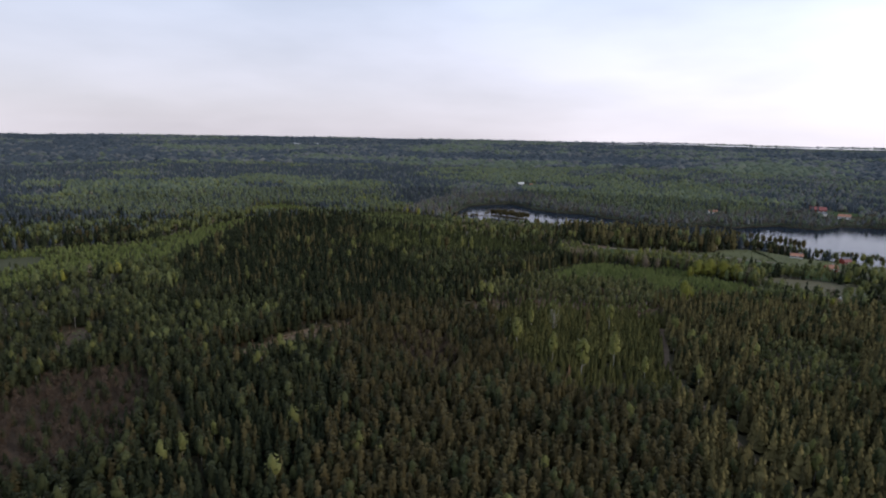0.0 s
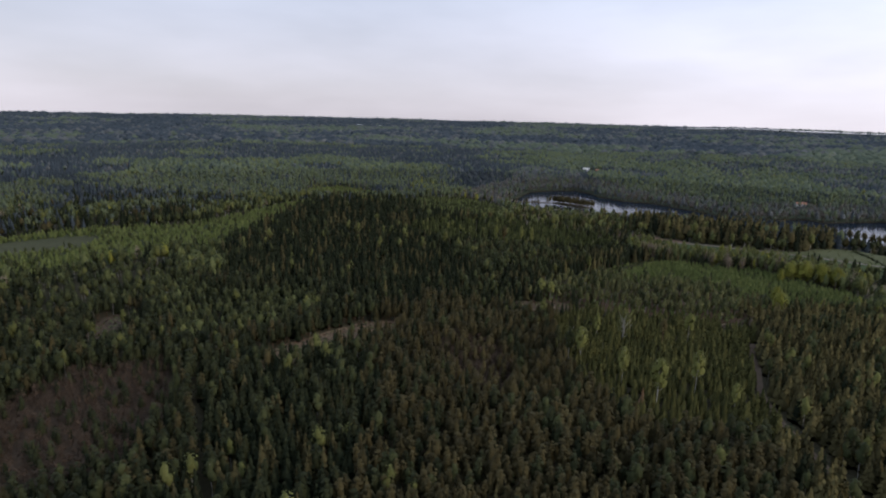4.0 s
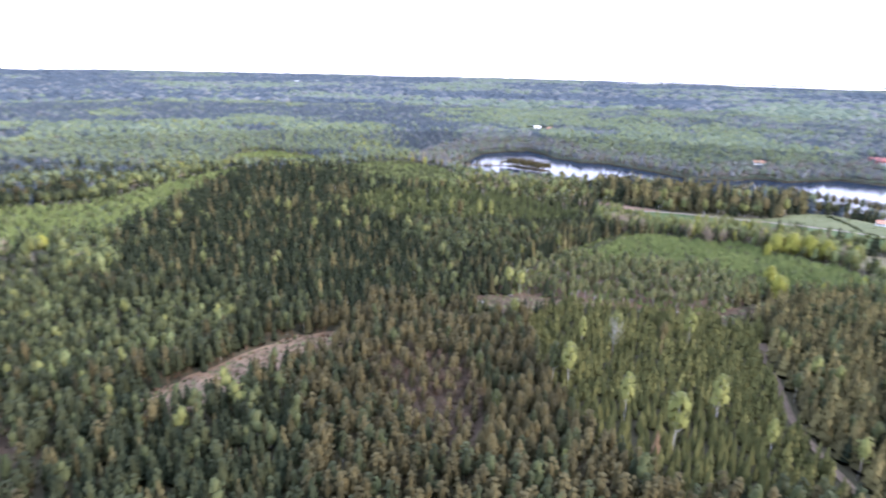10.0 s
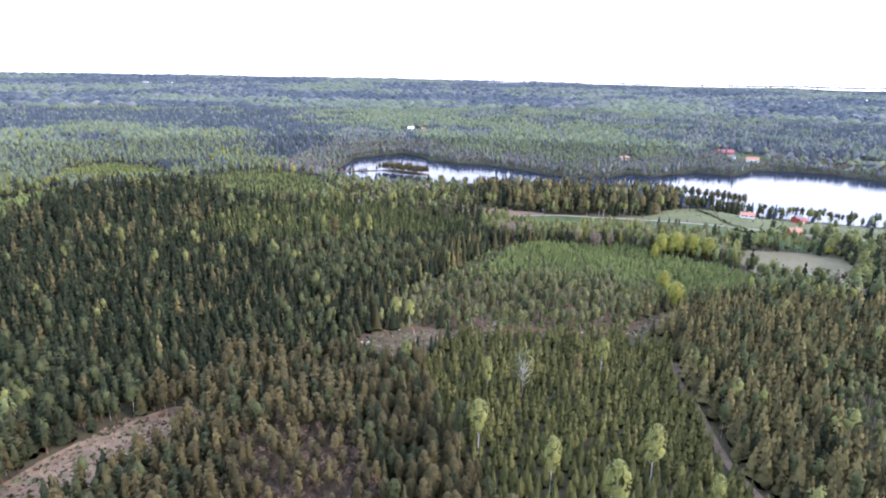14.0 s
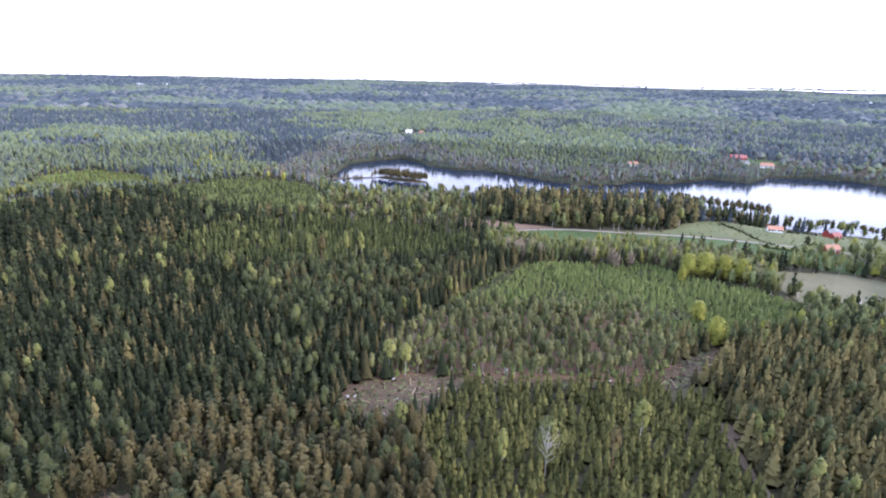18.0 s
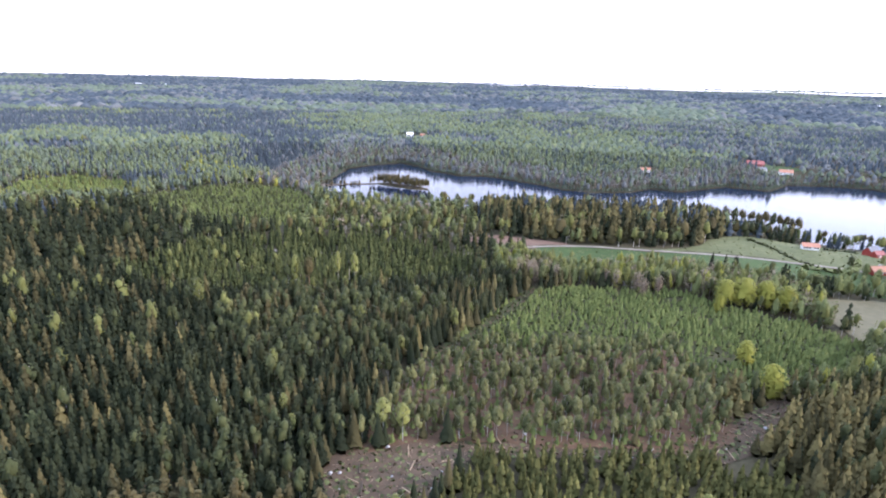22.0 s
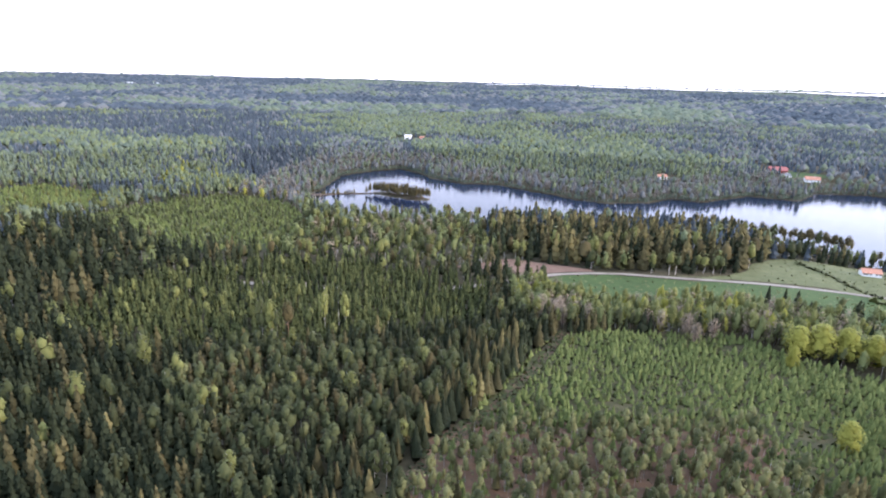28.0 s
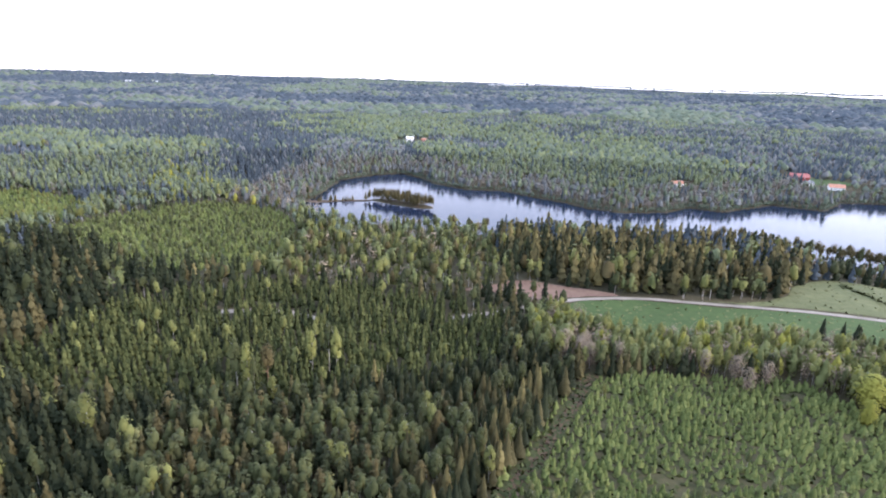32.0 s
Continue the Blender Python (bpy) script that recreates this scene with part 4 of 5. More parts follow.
def plant(kind, x, y, h, w=1.0, turn=0.0, variant=0, label=""):
    """One tree as a thing of its own, on the ground at x, y."""
    name, words, group = WORDS[kind]
    shape, mats = KINDS[kind][:2]
    m = Matrix.Translation((x, y, float(ground_z(x, y)) - 0.1)) @ Matrix.Rotation(turn, 4, "Z") @ Matrix.Diagonal((w * h, w * h, h, 1))
    key = (kind, variant)
    if key in TEMPLATES:
        first = TEMPLATES[key].scale
        ob = copy_thing(TEMPLATES[key], m @ Matrix.Diagonal((1 / first.x, 1 / first.y, 1 / first.z, 1)))
    else:
        v, f, part_of, soft = (MAKERS.get(shape) or ALONE[shape])(101 + 7 * variant, -1)
        ob = new(name)
        tagged(ob, words, "tree", group)
        for k, part_name in ((0, "trunk"), (1, "crown")):
            some = f[part_of == k]
            used, some = np.unique(some, return_inverse=True)
            child = new(part_name, mesh_from(part_name, v[used], some.reshape(-1, 3), [mats[k]], None, None, soft[used]))
            child.parent = ob
        ob.matrix_basis = m
        TEMPLATES[key] = ob
    if label:
        tagged(ob, label)
    return ob


def plant_many(kind, xs, ys, hs, ws):
    for k in range(len(xs)):
        plant(kind, float(xs[k]), float(ys[k]), float(hs[k]), float(ws[k]), 2.4 * k, k % 4)


HEART = [(-6, 60), (4, 150), (0, 270)]     # along here the trees stand as single things
LONE = {"spruce": 130, "warm": 130, "pine": 160, "green_pine": 90, "dull": 70, "birch": 40, "twig": 14, "yellow": 14, "leafy": 14}
for level, xs, ys, where in ((0, near_x, near_y, "near"), (1, mid_x, mid_y, "farther"), (2, far_x, far_y, "far")):
    stands, chance = stand(xs, ys), rng.random(len(xs))
    kinds = np.empty(len(xs), object)
    for s, mix in MIX.items():
        at = np.flatnonzero(stands == s)
        edges = np.cumsum(list(mix.values()))
        kinds[at] = np.array(list(mix))[np.clip(np.searchsorted(edges, chance[at]), 0, len(mix) - 1)]
    for kind, (shape, mats, (h0, h1), (w0, w1), label) in KINDS.items():
        at = np.flatnonzero(kinds == kind)
        if not len(at):
            continue
        grow = 1.0 + 0.10 * (level > 0) * np.isin(kind, ["spruce", "warm", "tawny"]) + 0.15 * (stands[at] == "hill") + 0.40 * (stands[at] == "belt") - 0.15 * (stands[at] == "leafy_left") - 0.25 * (stands[at] == "grove") - 0.30 * (stands[at] == "peninsula") - 0.04 * (stands[at] == "border")
        hs = (h0 + (h1 - h0) * rng.random(len(at))) * grow * (1.0, 1.0, 0.92)[level]
        ws = (w0 + (w1 - w0) * rng.random(len(at))) * (1.0, 1.15, 1.3)[level]
        over = (level == 1) & (ys[at] > 560)          # the tall slender trees beyond the lake
        hs, ws = hs * np.where(over, 1.05, 1.0), ws * np.where(over, 0.9, 1.0)
        if level == 0 and kind in LONE:
            order = np.argsort(off_line(HEART, xs[at], ys[at]))
            own, at_rest = order[: LONE[kind]], order[LONE[kind] :]
            plant_many(kind, xs[at][own], ys[at][own], hs[own], ws[own])
            at, hs, ws = at[at_rest], hs[at_rest], ws[at_rest]
        other = {"pale": LEAF_HAZED, "tawny": NEEDLE_HAZED, "twig": TWIG_HAZED, "spruce": NEEDLE_HAZED, "warm": NEEDLE_HAZED, "pine": NEEDLE_PINE_HAZED, "green_pine": NEEDLE_PINE_HAZED, "dull": LEAF_HAZED, "leafy": LEAF_GREEN_HAZED, "birch": LEAF_GREEN_HAZED, "yellow": LEAF_BIRCH}
        beyond = (np.hypot(xs[at], ys[at]) + 260 * (rng.random(len(at)) - 0.5) > 560) | (level == 2)          # far trees take the colours that have haze mixed in
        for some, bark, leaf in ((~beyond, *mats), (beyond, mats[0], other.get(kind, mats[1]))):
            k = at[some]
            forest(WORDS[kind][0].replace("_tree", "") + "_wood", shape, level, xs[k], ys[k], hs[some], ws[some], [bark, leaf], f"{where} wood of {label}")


def fill(name, poly, step, kind, level, seed, share=1.0, scale=1.0, label="", avoid=(), lone=0, island=False, patchy=0.0):
    """Trees of one kind over a stand; those nearest to the heart of the wood as things of their own."""
    xs, ys = [p[0] for p in poly], [p[1] for p in poly]
    x, y = scatter(min(xs), max(xs), min(ys), max(ys), step, seed)
    ok = inside(poly, x, y) & (np.random.default_rng(seed).random(len(x)) < share) & (free(x, y, False) | island)
    for p in avoid:
        ok &= ~inside(p, x, y)
    if patchy:
        ok &= 0.6 * field_noise(x, y, 11, seed) + 0.4 * field_noise(x, y, 4, seed + 1) > patchy
    x, y = x[ok], y[ok]
    shape, mats, (h0, h1), (w0, w1), words = KINDS[kind]
    hs, ws = (h0 + (h1 - h0) * rng.random(len(x))) * scale, w0 + (w1 - w0) * rng.random(len(x))
    if patchy:
        hs = hs * (0.72 + 0.56 * field_noise(x, y, 14, seed + 2))
    order = np.argsort(np.hypot(x - np.mean(x) + 6, y - np.min(y) - 12))
    own, left = order[:lone], order[lone:]
    plant_many(kind, x[own], y[own], hs[own], ws[own])
    return forest(name, shape, level, x[left], y[left], hs[left], ws[left], mats, label or words)


fill("young_spruce_stand", YOUNG_SPRUCE, 2.9, "young", 0, 41, label="dense stand of olive-green young spruces", lone=220)
fill("half_grown_spruce_stand", YOUNG_FAR, 3.2, "olive", 0, 42, 0.85, label="dense stand of olive half-grown spruces")
fill("spruces_between", YOUNG_FAR, 7.0, "spruce", 0, 57, 0.5, 0.8, label="dark spruces among half-grown ones")
fill("birches_between", YOUNG_FAR, 10.0, "birch", 0, 58, 0.4, 0.75, label="light green birches among half-grown spruces")
fill("pine_plantation", PLANTATION, 2.15, "plant", 0, 43, 0.92, label="light green young pines in the plantation", avoid=[BIRCH_STAND], lone=220, patchy=0.26)
fill("pine_plantation", SCRUB_BACK, 3.6, "plant", 1, 59, 0.85, 1.3, label="light green young pines in the farthest plantation")
fill("plantation_birches", SCRUB_BACK, 10.0, "birch", 1, 60, 0.5, 0.75, label="scattered birches over the farthest plantation")
fill("yellow_green_wood", YELLOW_WOOD, 10.0, "yellow", 1, 66, 0.55, 1.15, label="yellow-green trees over the green wood")
fill("clearing_saplings", PALE_CLEARING, 3.2, "thicket", 0, 67, 0.45, 0.5, label="brown saplings in the pale dry grass", island=True)
fill("pine_plantation", SCRUB_FAR, 3.4, "plant", 1, 44, 0.85, 1.2, label="light green young pines in the far plantation")
fill("plantation_thickets", SCRUB_FAR, 5.2, "leafy", 1, 56, 0.6, 0.46, label="bushy green trees over the far plantation")
fill("plantation_birches", SCRUB_FAR, 6.0, "dull", 1, 52, 0.55, 0.6, label="scattered birches over the far plantation")
fill("birch_stand", BIRCH_STAND, 4.0, "pale", 0, 45, 0.72, 1.0, label="thin grey-green birches with pale stems over brown ground", lone=85)
fill("birch_stand", BIRCH_STAND, 7.0, "dull", 0, 55, 0.6, 0.85, label="light green birches with pale stems over brown ground", lone=60)
sheet("heath", BIRCH_STAND, BROWN_LITTER, "brown ground under the thin birches", "heath", 0.35)
fill("young_spruces", BIRCH_STAND, 5.8, "warm", 0, 68, 0.55, 0.6, label="small brownish spruces between the birches")
fill("plantation_bushes", PLANTATION, 8.0, "leafy", 0, 91, 0.4, 0.34, label="green bushes among the young pines", avoid=[BIRCH_STAND])
fill("plantation_birches", PLANTATION, 9.0, "dull", 0, 92, 0.35, 0.45, label="small birches among the young pines", avoid=[BIRCH_STAND])
fill("young_pines", BIRCH_STAND, 3.0, "plant", 0, 46, 0.5, label="young pines under the birches")
fill("scrub_trees", OPEN_LEFT, 6.0, "leafy", 1, 47, 0.6, 0.40, label="low green scrub of the old felling")
fill("scrub_pines", OPEN_LEFT, 3.6, "plant", 1, 90, 0.85, 1.3, label="bushy young pines in the old felling")
fill("scrub_birches", OPEN_LEFT, 9.0, "dull", 1, 53, 0.5, 0.6, label="young birches in the old felling")
fill("heath_saplings", BARE_MID, 3.3, "bare", 0, 48, 0.75, 1.0, label="leafless brownish young trees on the heath")
fill("heath_pines", BARE_MID, 3.8, "pine", 0, 49, 0.7, 0.9, label="scattered pines on the heath")
fill("heath_saplings", BARE_LEFT, 2.8, "bare", 0, 50, 0.9, 0.85, label="leafless brownish young trees at the heath")
fill("heath_pines", BARE_LEFT, 4.8, "green_pine", 0, 51, 0.5, 0.75, label="scattered pines on the heath")
fill("island_pines", ISLAND, 3.2, "pine", 0, 54, 0.95, 0.98, label="dark pines on the narrow island", island=True)

BUSHES = [(178, 300), (200, 306), (222, 302), (243, 288), (258, 300), (240, 326), (215, 336), (195, 324), (178, 314)]
fill("bushes", BUSHES, 4.6, "leafy", 0, 88, 0.75, 0.52, label="round pale green bushes between the meadow and the hay field", island=True)
fill("bush_birches", BUSHES, 8.0, "dull", 0, 89, 0.6, 0.6, label="small grey-green birches among the bushes", island=True)
fill("spit_pines", SPIT, 4.2, "pine", 0, 86, 0.8, 0.8, label="small pines on the low spit", island=True)
x, y = scatter(-180, 720, 590, 830, 3.4, 87)
k = np.flatnonzero(~inside(LAKE, x, y) & (off_line(LAKE, x, y, True) < 9))
# the greyed leaf colour of these bushes stands in for haze
forest("shore_bushes", "leafy", 1, x[k], y[k], 3.0 + 3.0 * rng.random(len(k)), 1.0 + 0.5 * rng.random(len(k)), [BARK, LEAF_HAZED], "bushes along the far shore, greyed as by haze", "bushes")

# trees that stand out from the rest: kind, x, y, height, width
for k, (kind, tx, ty, th, tw, words) in enumerate([
    ("seed", 41.6, 60.5, 20.5, 1.15, "tall yellow-green seed birch above young spruces"),
    ("seed", 29.0, 72.0, 18.5, 0.9, "tall slim seed birch above young spruces"),
    ("seed", 55.9, 77.0, 19.5, 1.0, "tall pale seed birch above young spruces"),
    ("thin", 27.4, 120.5, 19.0, 1.0, "old forked birch with a thin pale crown"),
    ("seed", 56.5, 134.0, 16.5, 1.1, "tall light green birch above young spruces"),
    ("seed", 11.4, 87.5, 19.0, 1.1, "tall birch at the edge of the young spruces"),
    ("dull", 6.5, 88.5, 18.0, 0.9, "slim grey-green birch beside a taller one"),
    ("seed", 15.5, 119.5, 15.5, 0.75, "narrow light green birch among young spruces"),
    ("tall_pine", 44.5, 119.0, 17.5, 0.6, "tall bare-stemmed pine above young spruces"),
    ("dry", 36.5, 57.0, 9.5, 1.0, "dead rust-brown spruce beside a tall birch"),
    ("seed", 68.0, 66.5, 13.0, 1.1, "light green birch among young spruces"),
    ("seed", -48.5, 290.5, 19.0, 0.8, "narrow tall light green birch above spruces"),
    ("dull", -51.5, 293.0, 21.0, 0.7, "tall pale birch above spruces"),
    ("seed", -56.0, 287.5, 19.5, 0.7, "narrow tall birch above spruces"),
    ("seed", -72.1, 272.5, 21.0, 0.85, "tall pale-crowned birch above spruces"),
    ("dull", -75.7, 272.5, 22.0, 0.75, "tall grey-green birch above spruces"),
    ("dull", -69.0, 269.0, 19.0, 0.6, "slim tall birch with a bare stem"),
    ("tall_pine", -66.5, 274.0, 20.0, 0.8, "tall brownish pine beside pale birches"),
    ("birch", -104.0, 244.0, 18.0, 1.1, "broad light green birch above the mixed wood"),
    ("seed", -14.2, 171.0, 13.0, 1.3, "round-crowned birch at the edge of the clearing"),
    ("seed", -20.0, 172.5, 13.5, 1.4, "broad light green birch at the clearing"),
    ("yellow", 107.5, 202.5, 13.5, 1.5, "yellow-green tree with a white stem"),
    ("yellow", 110.5, 226.5, 11.0, 1.4, "yellow-green tree standing in the plantation"),
    ("yellow", 130.0, 287.0, 14.0, 1.6, "bright yellow-green tree in a row"),
    ("yellow", 138.0, 286.0, 15.5, 1.7, "bright yellow-green tree in a row"),
    ("yellow", 147.0, 284.0, 15.0, 1.7, "bright yellow-green tree in a row"),
    ("yellow", 155.0, 280.5, 14.0, 1.6, "bright yellow-green tree in a row"),
    ("yellow", 122.0, 276.0, 11.0, 1.0, "yellow-green tree at the edge of the plantation"),
    ("twig", 92.0, 301.0, 13.0, 1.1, "round leafless pinkish tree at the plantation's edge"),
    ("twig", 92.5, 293.0, 12.0, 1.1, "round leafless pinkish tree at the plantation's edge"),
    ("twig", 101.5, 298.0, 12.0, 1.1, "round leafless pinkish tree at the plantation's edge"),
    ("twig", 83.0, 306.0, 12.0, 1.0, "round leafless pinkish tree at the plantation's edge"),
    ("twig", 53.0, 310.0, 12.5, 0.9, "pale beige tree in bud at the plantation's edge"),
    ("yellow", 79.0, 318.0, 13.0, 0.6, "narrow bright yellow tree among birches"),
    ("birch", 41.0, 285.5, 8.0, 1.3, "light green birch alone in the plantation"),
    ("birch", -192.5, 44.0, 12.0, 1.0, "light birch standing in the small clearing"),
    ("birch", -190.0, 26.0, 12.5, 0.9, "light birch beside the small clearing"),
    ("birch", -198.0, 30.0, 11.0, 1.1, "light birch beside the small clearing"),
    ("leafy", -256.0, 91.0, 13.0, 1.0, "broad bright green tree at the scrub's edge"),
    ("leafy", -248.0, 97.0, 11.0, 1.1, "broad bright green tree at the scrub's edge"),
]):
    plant(kind, tx, ty, th, tw, 1.7 * k, k % 4, words)
SHORE_ROW = [(184, 520), (204, 505), (222, 488), (240, 475), (254, 465), (263, 450)]
for k in range(36):     # the wooded tongue of land before the open lake
    q = (k / 36) * (len(SHORE_ROW) - 1)
    (ax, ay), (bx, by) = SHORE_ROW[int(q)], SHORE_ROW[int(q) + 1]
    u, back = q - int(q), 2.5 + 4.0 * (k % 2)
    tx, ty = ax + (bx - ax) * u - 0.7 * back, ay + (by - ay) * u - 0.7 * back
    plant("dull" if k % 5 == 2 else "tall_pine", tx, ty, 14.5 + 4.0 * ((k * 37) % 10) / 10, 0.85 + 0.3 * ((k * 13) % 7) / 7, k * 1.3, k % 4,
          "pale slender birch on the lake shore" if k % 5 == 2 else "shoreline pine with a bare stem against the lake")
for k in range(16):     # taller trees that rise above the near shore
    tx, ty = -34 + 8.2 * k + 3 * (k % 3), 519 + 2.5 * (k % 4)
    plant(("tall_pine", "dull", "birch")[k % 3], tx, ty, 13.0 + 4.0 * ((k * 29) % 10) / 10, 1.0, k * 1.7, k % 4,
          "tall pine with a bare stem above the near shore" if k % 3 == 0 else "slender birch above the near shore")
for k, (tx, ty) in enumerate([(265, 434), (269, 436), (279, 430), (288, 431), (292, 428), (296, 427), (301, 425), (305, 418), (309, 412), (313, 409), (320, 412), (328, 409), (345, 406), (356, 404)]):
    plant("dull" if k in (2, 10) else "tall_pine", tx, ty, 9.5 + 3.0 * ((k * 37) % 10) / 10, 1.3, k * 1.3, k % 4,
          "pale birch on the lake shore" if k in (2, 10) else "shoreline pine with a bare stem against the lake")
for k, (tx, ty) in enumerate([(156, 287), (160, 283), (165, 288), (170, 291), (163, 294), (174, 287), (176, 294), (150, 333), (158, 336), (145, 338), (168, 298)]):
    plant("spruce", tx, ty, 10.5 + 3.0 * ((k * 7) % 5) / 5, 1.15, k * 1.1, k % 4, "dark spruce beside the yellow-green trees")
for k, (tx, ty) in enumerate([(236, 334), (241, 331), (247, 333), (253, 337), (256, 344), (233, 340), (250, 352), (228, 346), (222, 338), (262, 352), (268, 347), (275, 352), (214, 335)]):
    plant(("leafy", "birch", "dull", "leafy", "yellow")[k % 5], tx, ty, 7.5 + (k * 5) % 4, 1.2, k * 0.9, k % 4, "green garden tree beside the red cottage")
for k in range(16):     # row of stems along the drained edge of the spruces
    t = k / 15
    plant("tawny", -9 + 33 * t - 4.5 + (k % 3), 226 + 62 * t + 2 * (k % 2), 12 + 2.5 * ((k * 7) % 5) / 5, 1.05, k * 2.0, k % 4, "warm brown spruce in the edge row")


# ---- houses ----
def part(name, bm, mat, parent, label=""):
    me = bpy.data.meshes.new(name)
    bmesh.ops.recalc_face_normals(bm, faces=bm.faces)
    bm.to_mesh(me)
    bm.free()
    me.materials.append(mat)
    ob = new(name, me)
    ob.parent = parent
    return tagged(ob, label)


def box(x0, x1, y0, y1, z0, z1, bevel=0.0):
    bm = bmesh.new()
    bmesh.ops.create_cube(bm, size=1, matrix=Matrix.Translation(((x0 + x1) / 2, (y0 + y1) / 2, (z0 + z1) / 2)) @ Matrix.Diagonal((x1 - x0, y1 - y0, z1 - z0, 1)))
    if bevel:
        bmesh.ops.bevel(bm, geom=bm.edges[:], offset=bevel, segments=1, affect="EDGES")
    return bm


def gable_body(length, depth, wall, rise):
    bm = bmesh.new()
    rows = []
    for x in (-length / 2, length / 2):
        rows.append([bm.verts.new(p) for p in ((x, -depth / 2, -0.6), (x, depth / 2, -0.6), (x, depth / 2, wall), (x, 0, wall + rise), (x, -depth / 2, wall))])
    for k in range(5):
        bm.faces.new((rows[0][k], rows[0][(k + 1) % 5], rows[1][(k + 1) % 5], rows[1][k]))
    bm.faces.new(rows[0]), bm.faces.new(rows[1])
    return bm


def gable_roof(length, depth, wall, rise, over=0.5, thick=0.22):
    bm = bmesh.new()
    slope = rise / (depth / 2)
    out = [(-depth / 2 - over, wall - over * slope), (0, wall + rise), (depth / 2 + over, wall - over * slope)]
    line = [(a, b + 0.05) for a, b in out] + [(a, b + 0.05 + thick) for a, b in out[::-1]]
    rows = [[bm.verts.new((x, a, b)) for a, b in line] for x in (-length / 2 - over, length / 2 + over)]
    for k in range(6):
        bm.faces.new((rows[0][k], rows[0][(k + 1) % 6], rows[1][(k + 1) % 6], rows[1][k]))
    for r in rows:
        bm.faces.new((r[0], r[1], r[4], r[5])), bm.faces.new((r[1], r[2], r[3], r[4]))
    return bm


def house(name, x, y, turn, length, depth, wall, rise, paint, tile, label, category="house", windows=4, chimney=True):
    ob = tagged(new(name), label, category)
    part("wall", gable_body(length, depth, wall, rise), paint, ob)
    roof = part("roof", gable_roof(length, depth, wall, rise), tile, ob)
    part("ridge", box(-length / 2 - 0.5, length / 2 + 0.5, -0.18, 0.18, wall + rise + 0.2, wall + rise + 0.36, 0.04), tile, roof)
    if chimney:
        part("chimney", box(-0.45 + length * 0.15, 0.45 + length * 0.15, 0.3, 1.1, wall + rise - 0.8, wall + rise + 1.0, 0.05), STONE, roof)
    for side in (-1, 1):
        for k in range(windows):
            wx = -length / 2 + length * (k + 0.5) / windows
            if side == -1 and k == windows // 2:
                door = part("door", box(wx - 0.5, wx + 0.5, side * depth / 2 - 0.06, side * depth / 2 + 0.06, 0.0, 2.05, 0.02), PAINT_WHITE, ob)
                part("door_handle", box(wx + 0.33, wx + 0.40, side * depth / 2 - 0.12, side * depth / 2 - 0.06, 0.98, 1.06), SLATE, door)
                continue
            win = part("window", box(wx - 0.65, wx + 0.65, side * depth / 2 - 0.07, side * depth / 2 + 0.07, 0.9, 2.2, 0.03), PAINT_WHITE, ob)
            for sx in (-0.3, 0.3):
                part("pane", box(wx + sx - 0.25, wx + sx + 0.25, side * depth / 2 - 0.085, side * depth / 2 + 0.085, 1.0, 2.1), PANE, win)
    ob.matrix_basis = pose(x, y, float(ground_z(x, y)) + 0.45, 0, 0, turn)
    return ob


house("house", 234, 395, -14, 9.5, 5.6, 2.2, 1.7, PAINT_WHITE, TILE_ORANGE, "long white house with an orange tiled roof", windows=6)
house("barn", 272, 392, 25, 7.5, 6, 3.0, 2.8, PAINT_RED, SLATE, "tall red barn with a grey sheet roof", "barn", 4, False)
house("shed", 270, 383, 12, 6.0, 4.2, 2.4, 1.6, PAINT_RED, TILE_RED, "low red shed beside the barn", "shed", 3, False)
house("house", 243, 345, 5, 8.5, 5.5, 2.3, 2.0, PAINT_RED, TILE_ORANGE, "red cottage with an orange roof among trees", windows=4)
house("house", 389, 782, -8, 20, 10, 3.6, 3.6, PAINT_RED, TILE_RED, "large red house above the far shore", windows=6)
house("house", 410, 745, -20, 15, 9, 3.0, 2.8, PAINT_WHITE, TILE_ORANGE, "pale house with a faded orange roof by the lake", windows=4)
house("cottage", 386, 757, 10, 10, 7, 2.6, 2.2, PAINT_WHITE, SLATE, "small pale cottage by the lake", "cottage", 3)
house("cottage", 235, 742, 4, 12, 7, 2.6, 2.2, PAINT_WHITE, TILE_ORANGE, "small pale cottage in the trees", "cottage", 3)
house("boathouse", 290, 716, 10, 7, 5, 2.3, 1.8, PAINT_WHITE, SLATE, "small pale boathouse at the water", "boathouse", 2, False)
house("house", -84, 1085, 10, 12, 8, 4.5, 2.2, PAINT_WHITE, PAINT_WHITE, "large white house alone in the far wood", windows=5)
house("cottage", -60, 1082, -10, 8, 6, 3.0, 2.2, PAINT_RED, TILE_ORANGE, "red cottage beside the white house", "cottage", 3)
house("farmhouse", -1566, 2920, 20, 26, 12, 10.0, 6.0, PAINT_WHITE, PAINT_WHITE, "far white building above the woods", "building", 5, False)
house("farmhouse", -1500, 3010, 10, 56, 14, 7.0, 5.0, PAINT_WHITE, PAINT_WHITE, "far long white building above the woods", "building", 6, False)
house("farmhouse", 1415, 2354, 10, 14, 9, 7.0, 5.0, PAINT_WHITE, PAINT_WHITE, "far white building on a wooded ridge", "building", 4, False)
house("farmhouse", 1742, 2494, 0, 20, 10, 8.0, 5.0, PAINT_WHITE, PAINT_WHITE, "far white building beside a brown field", "building", 4, False)


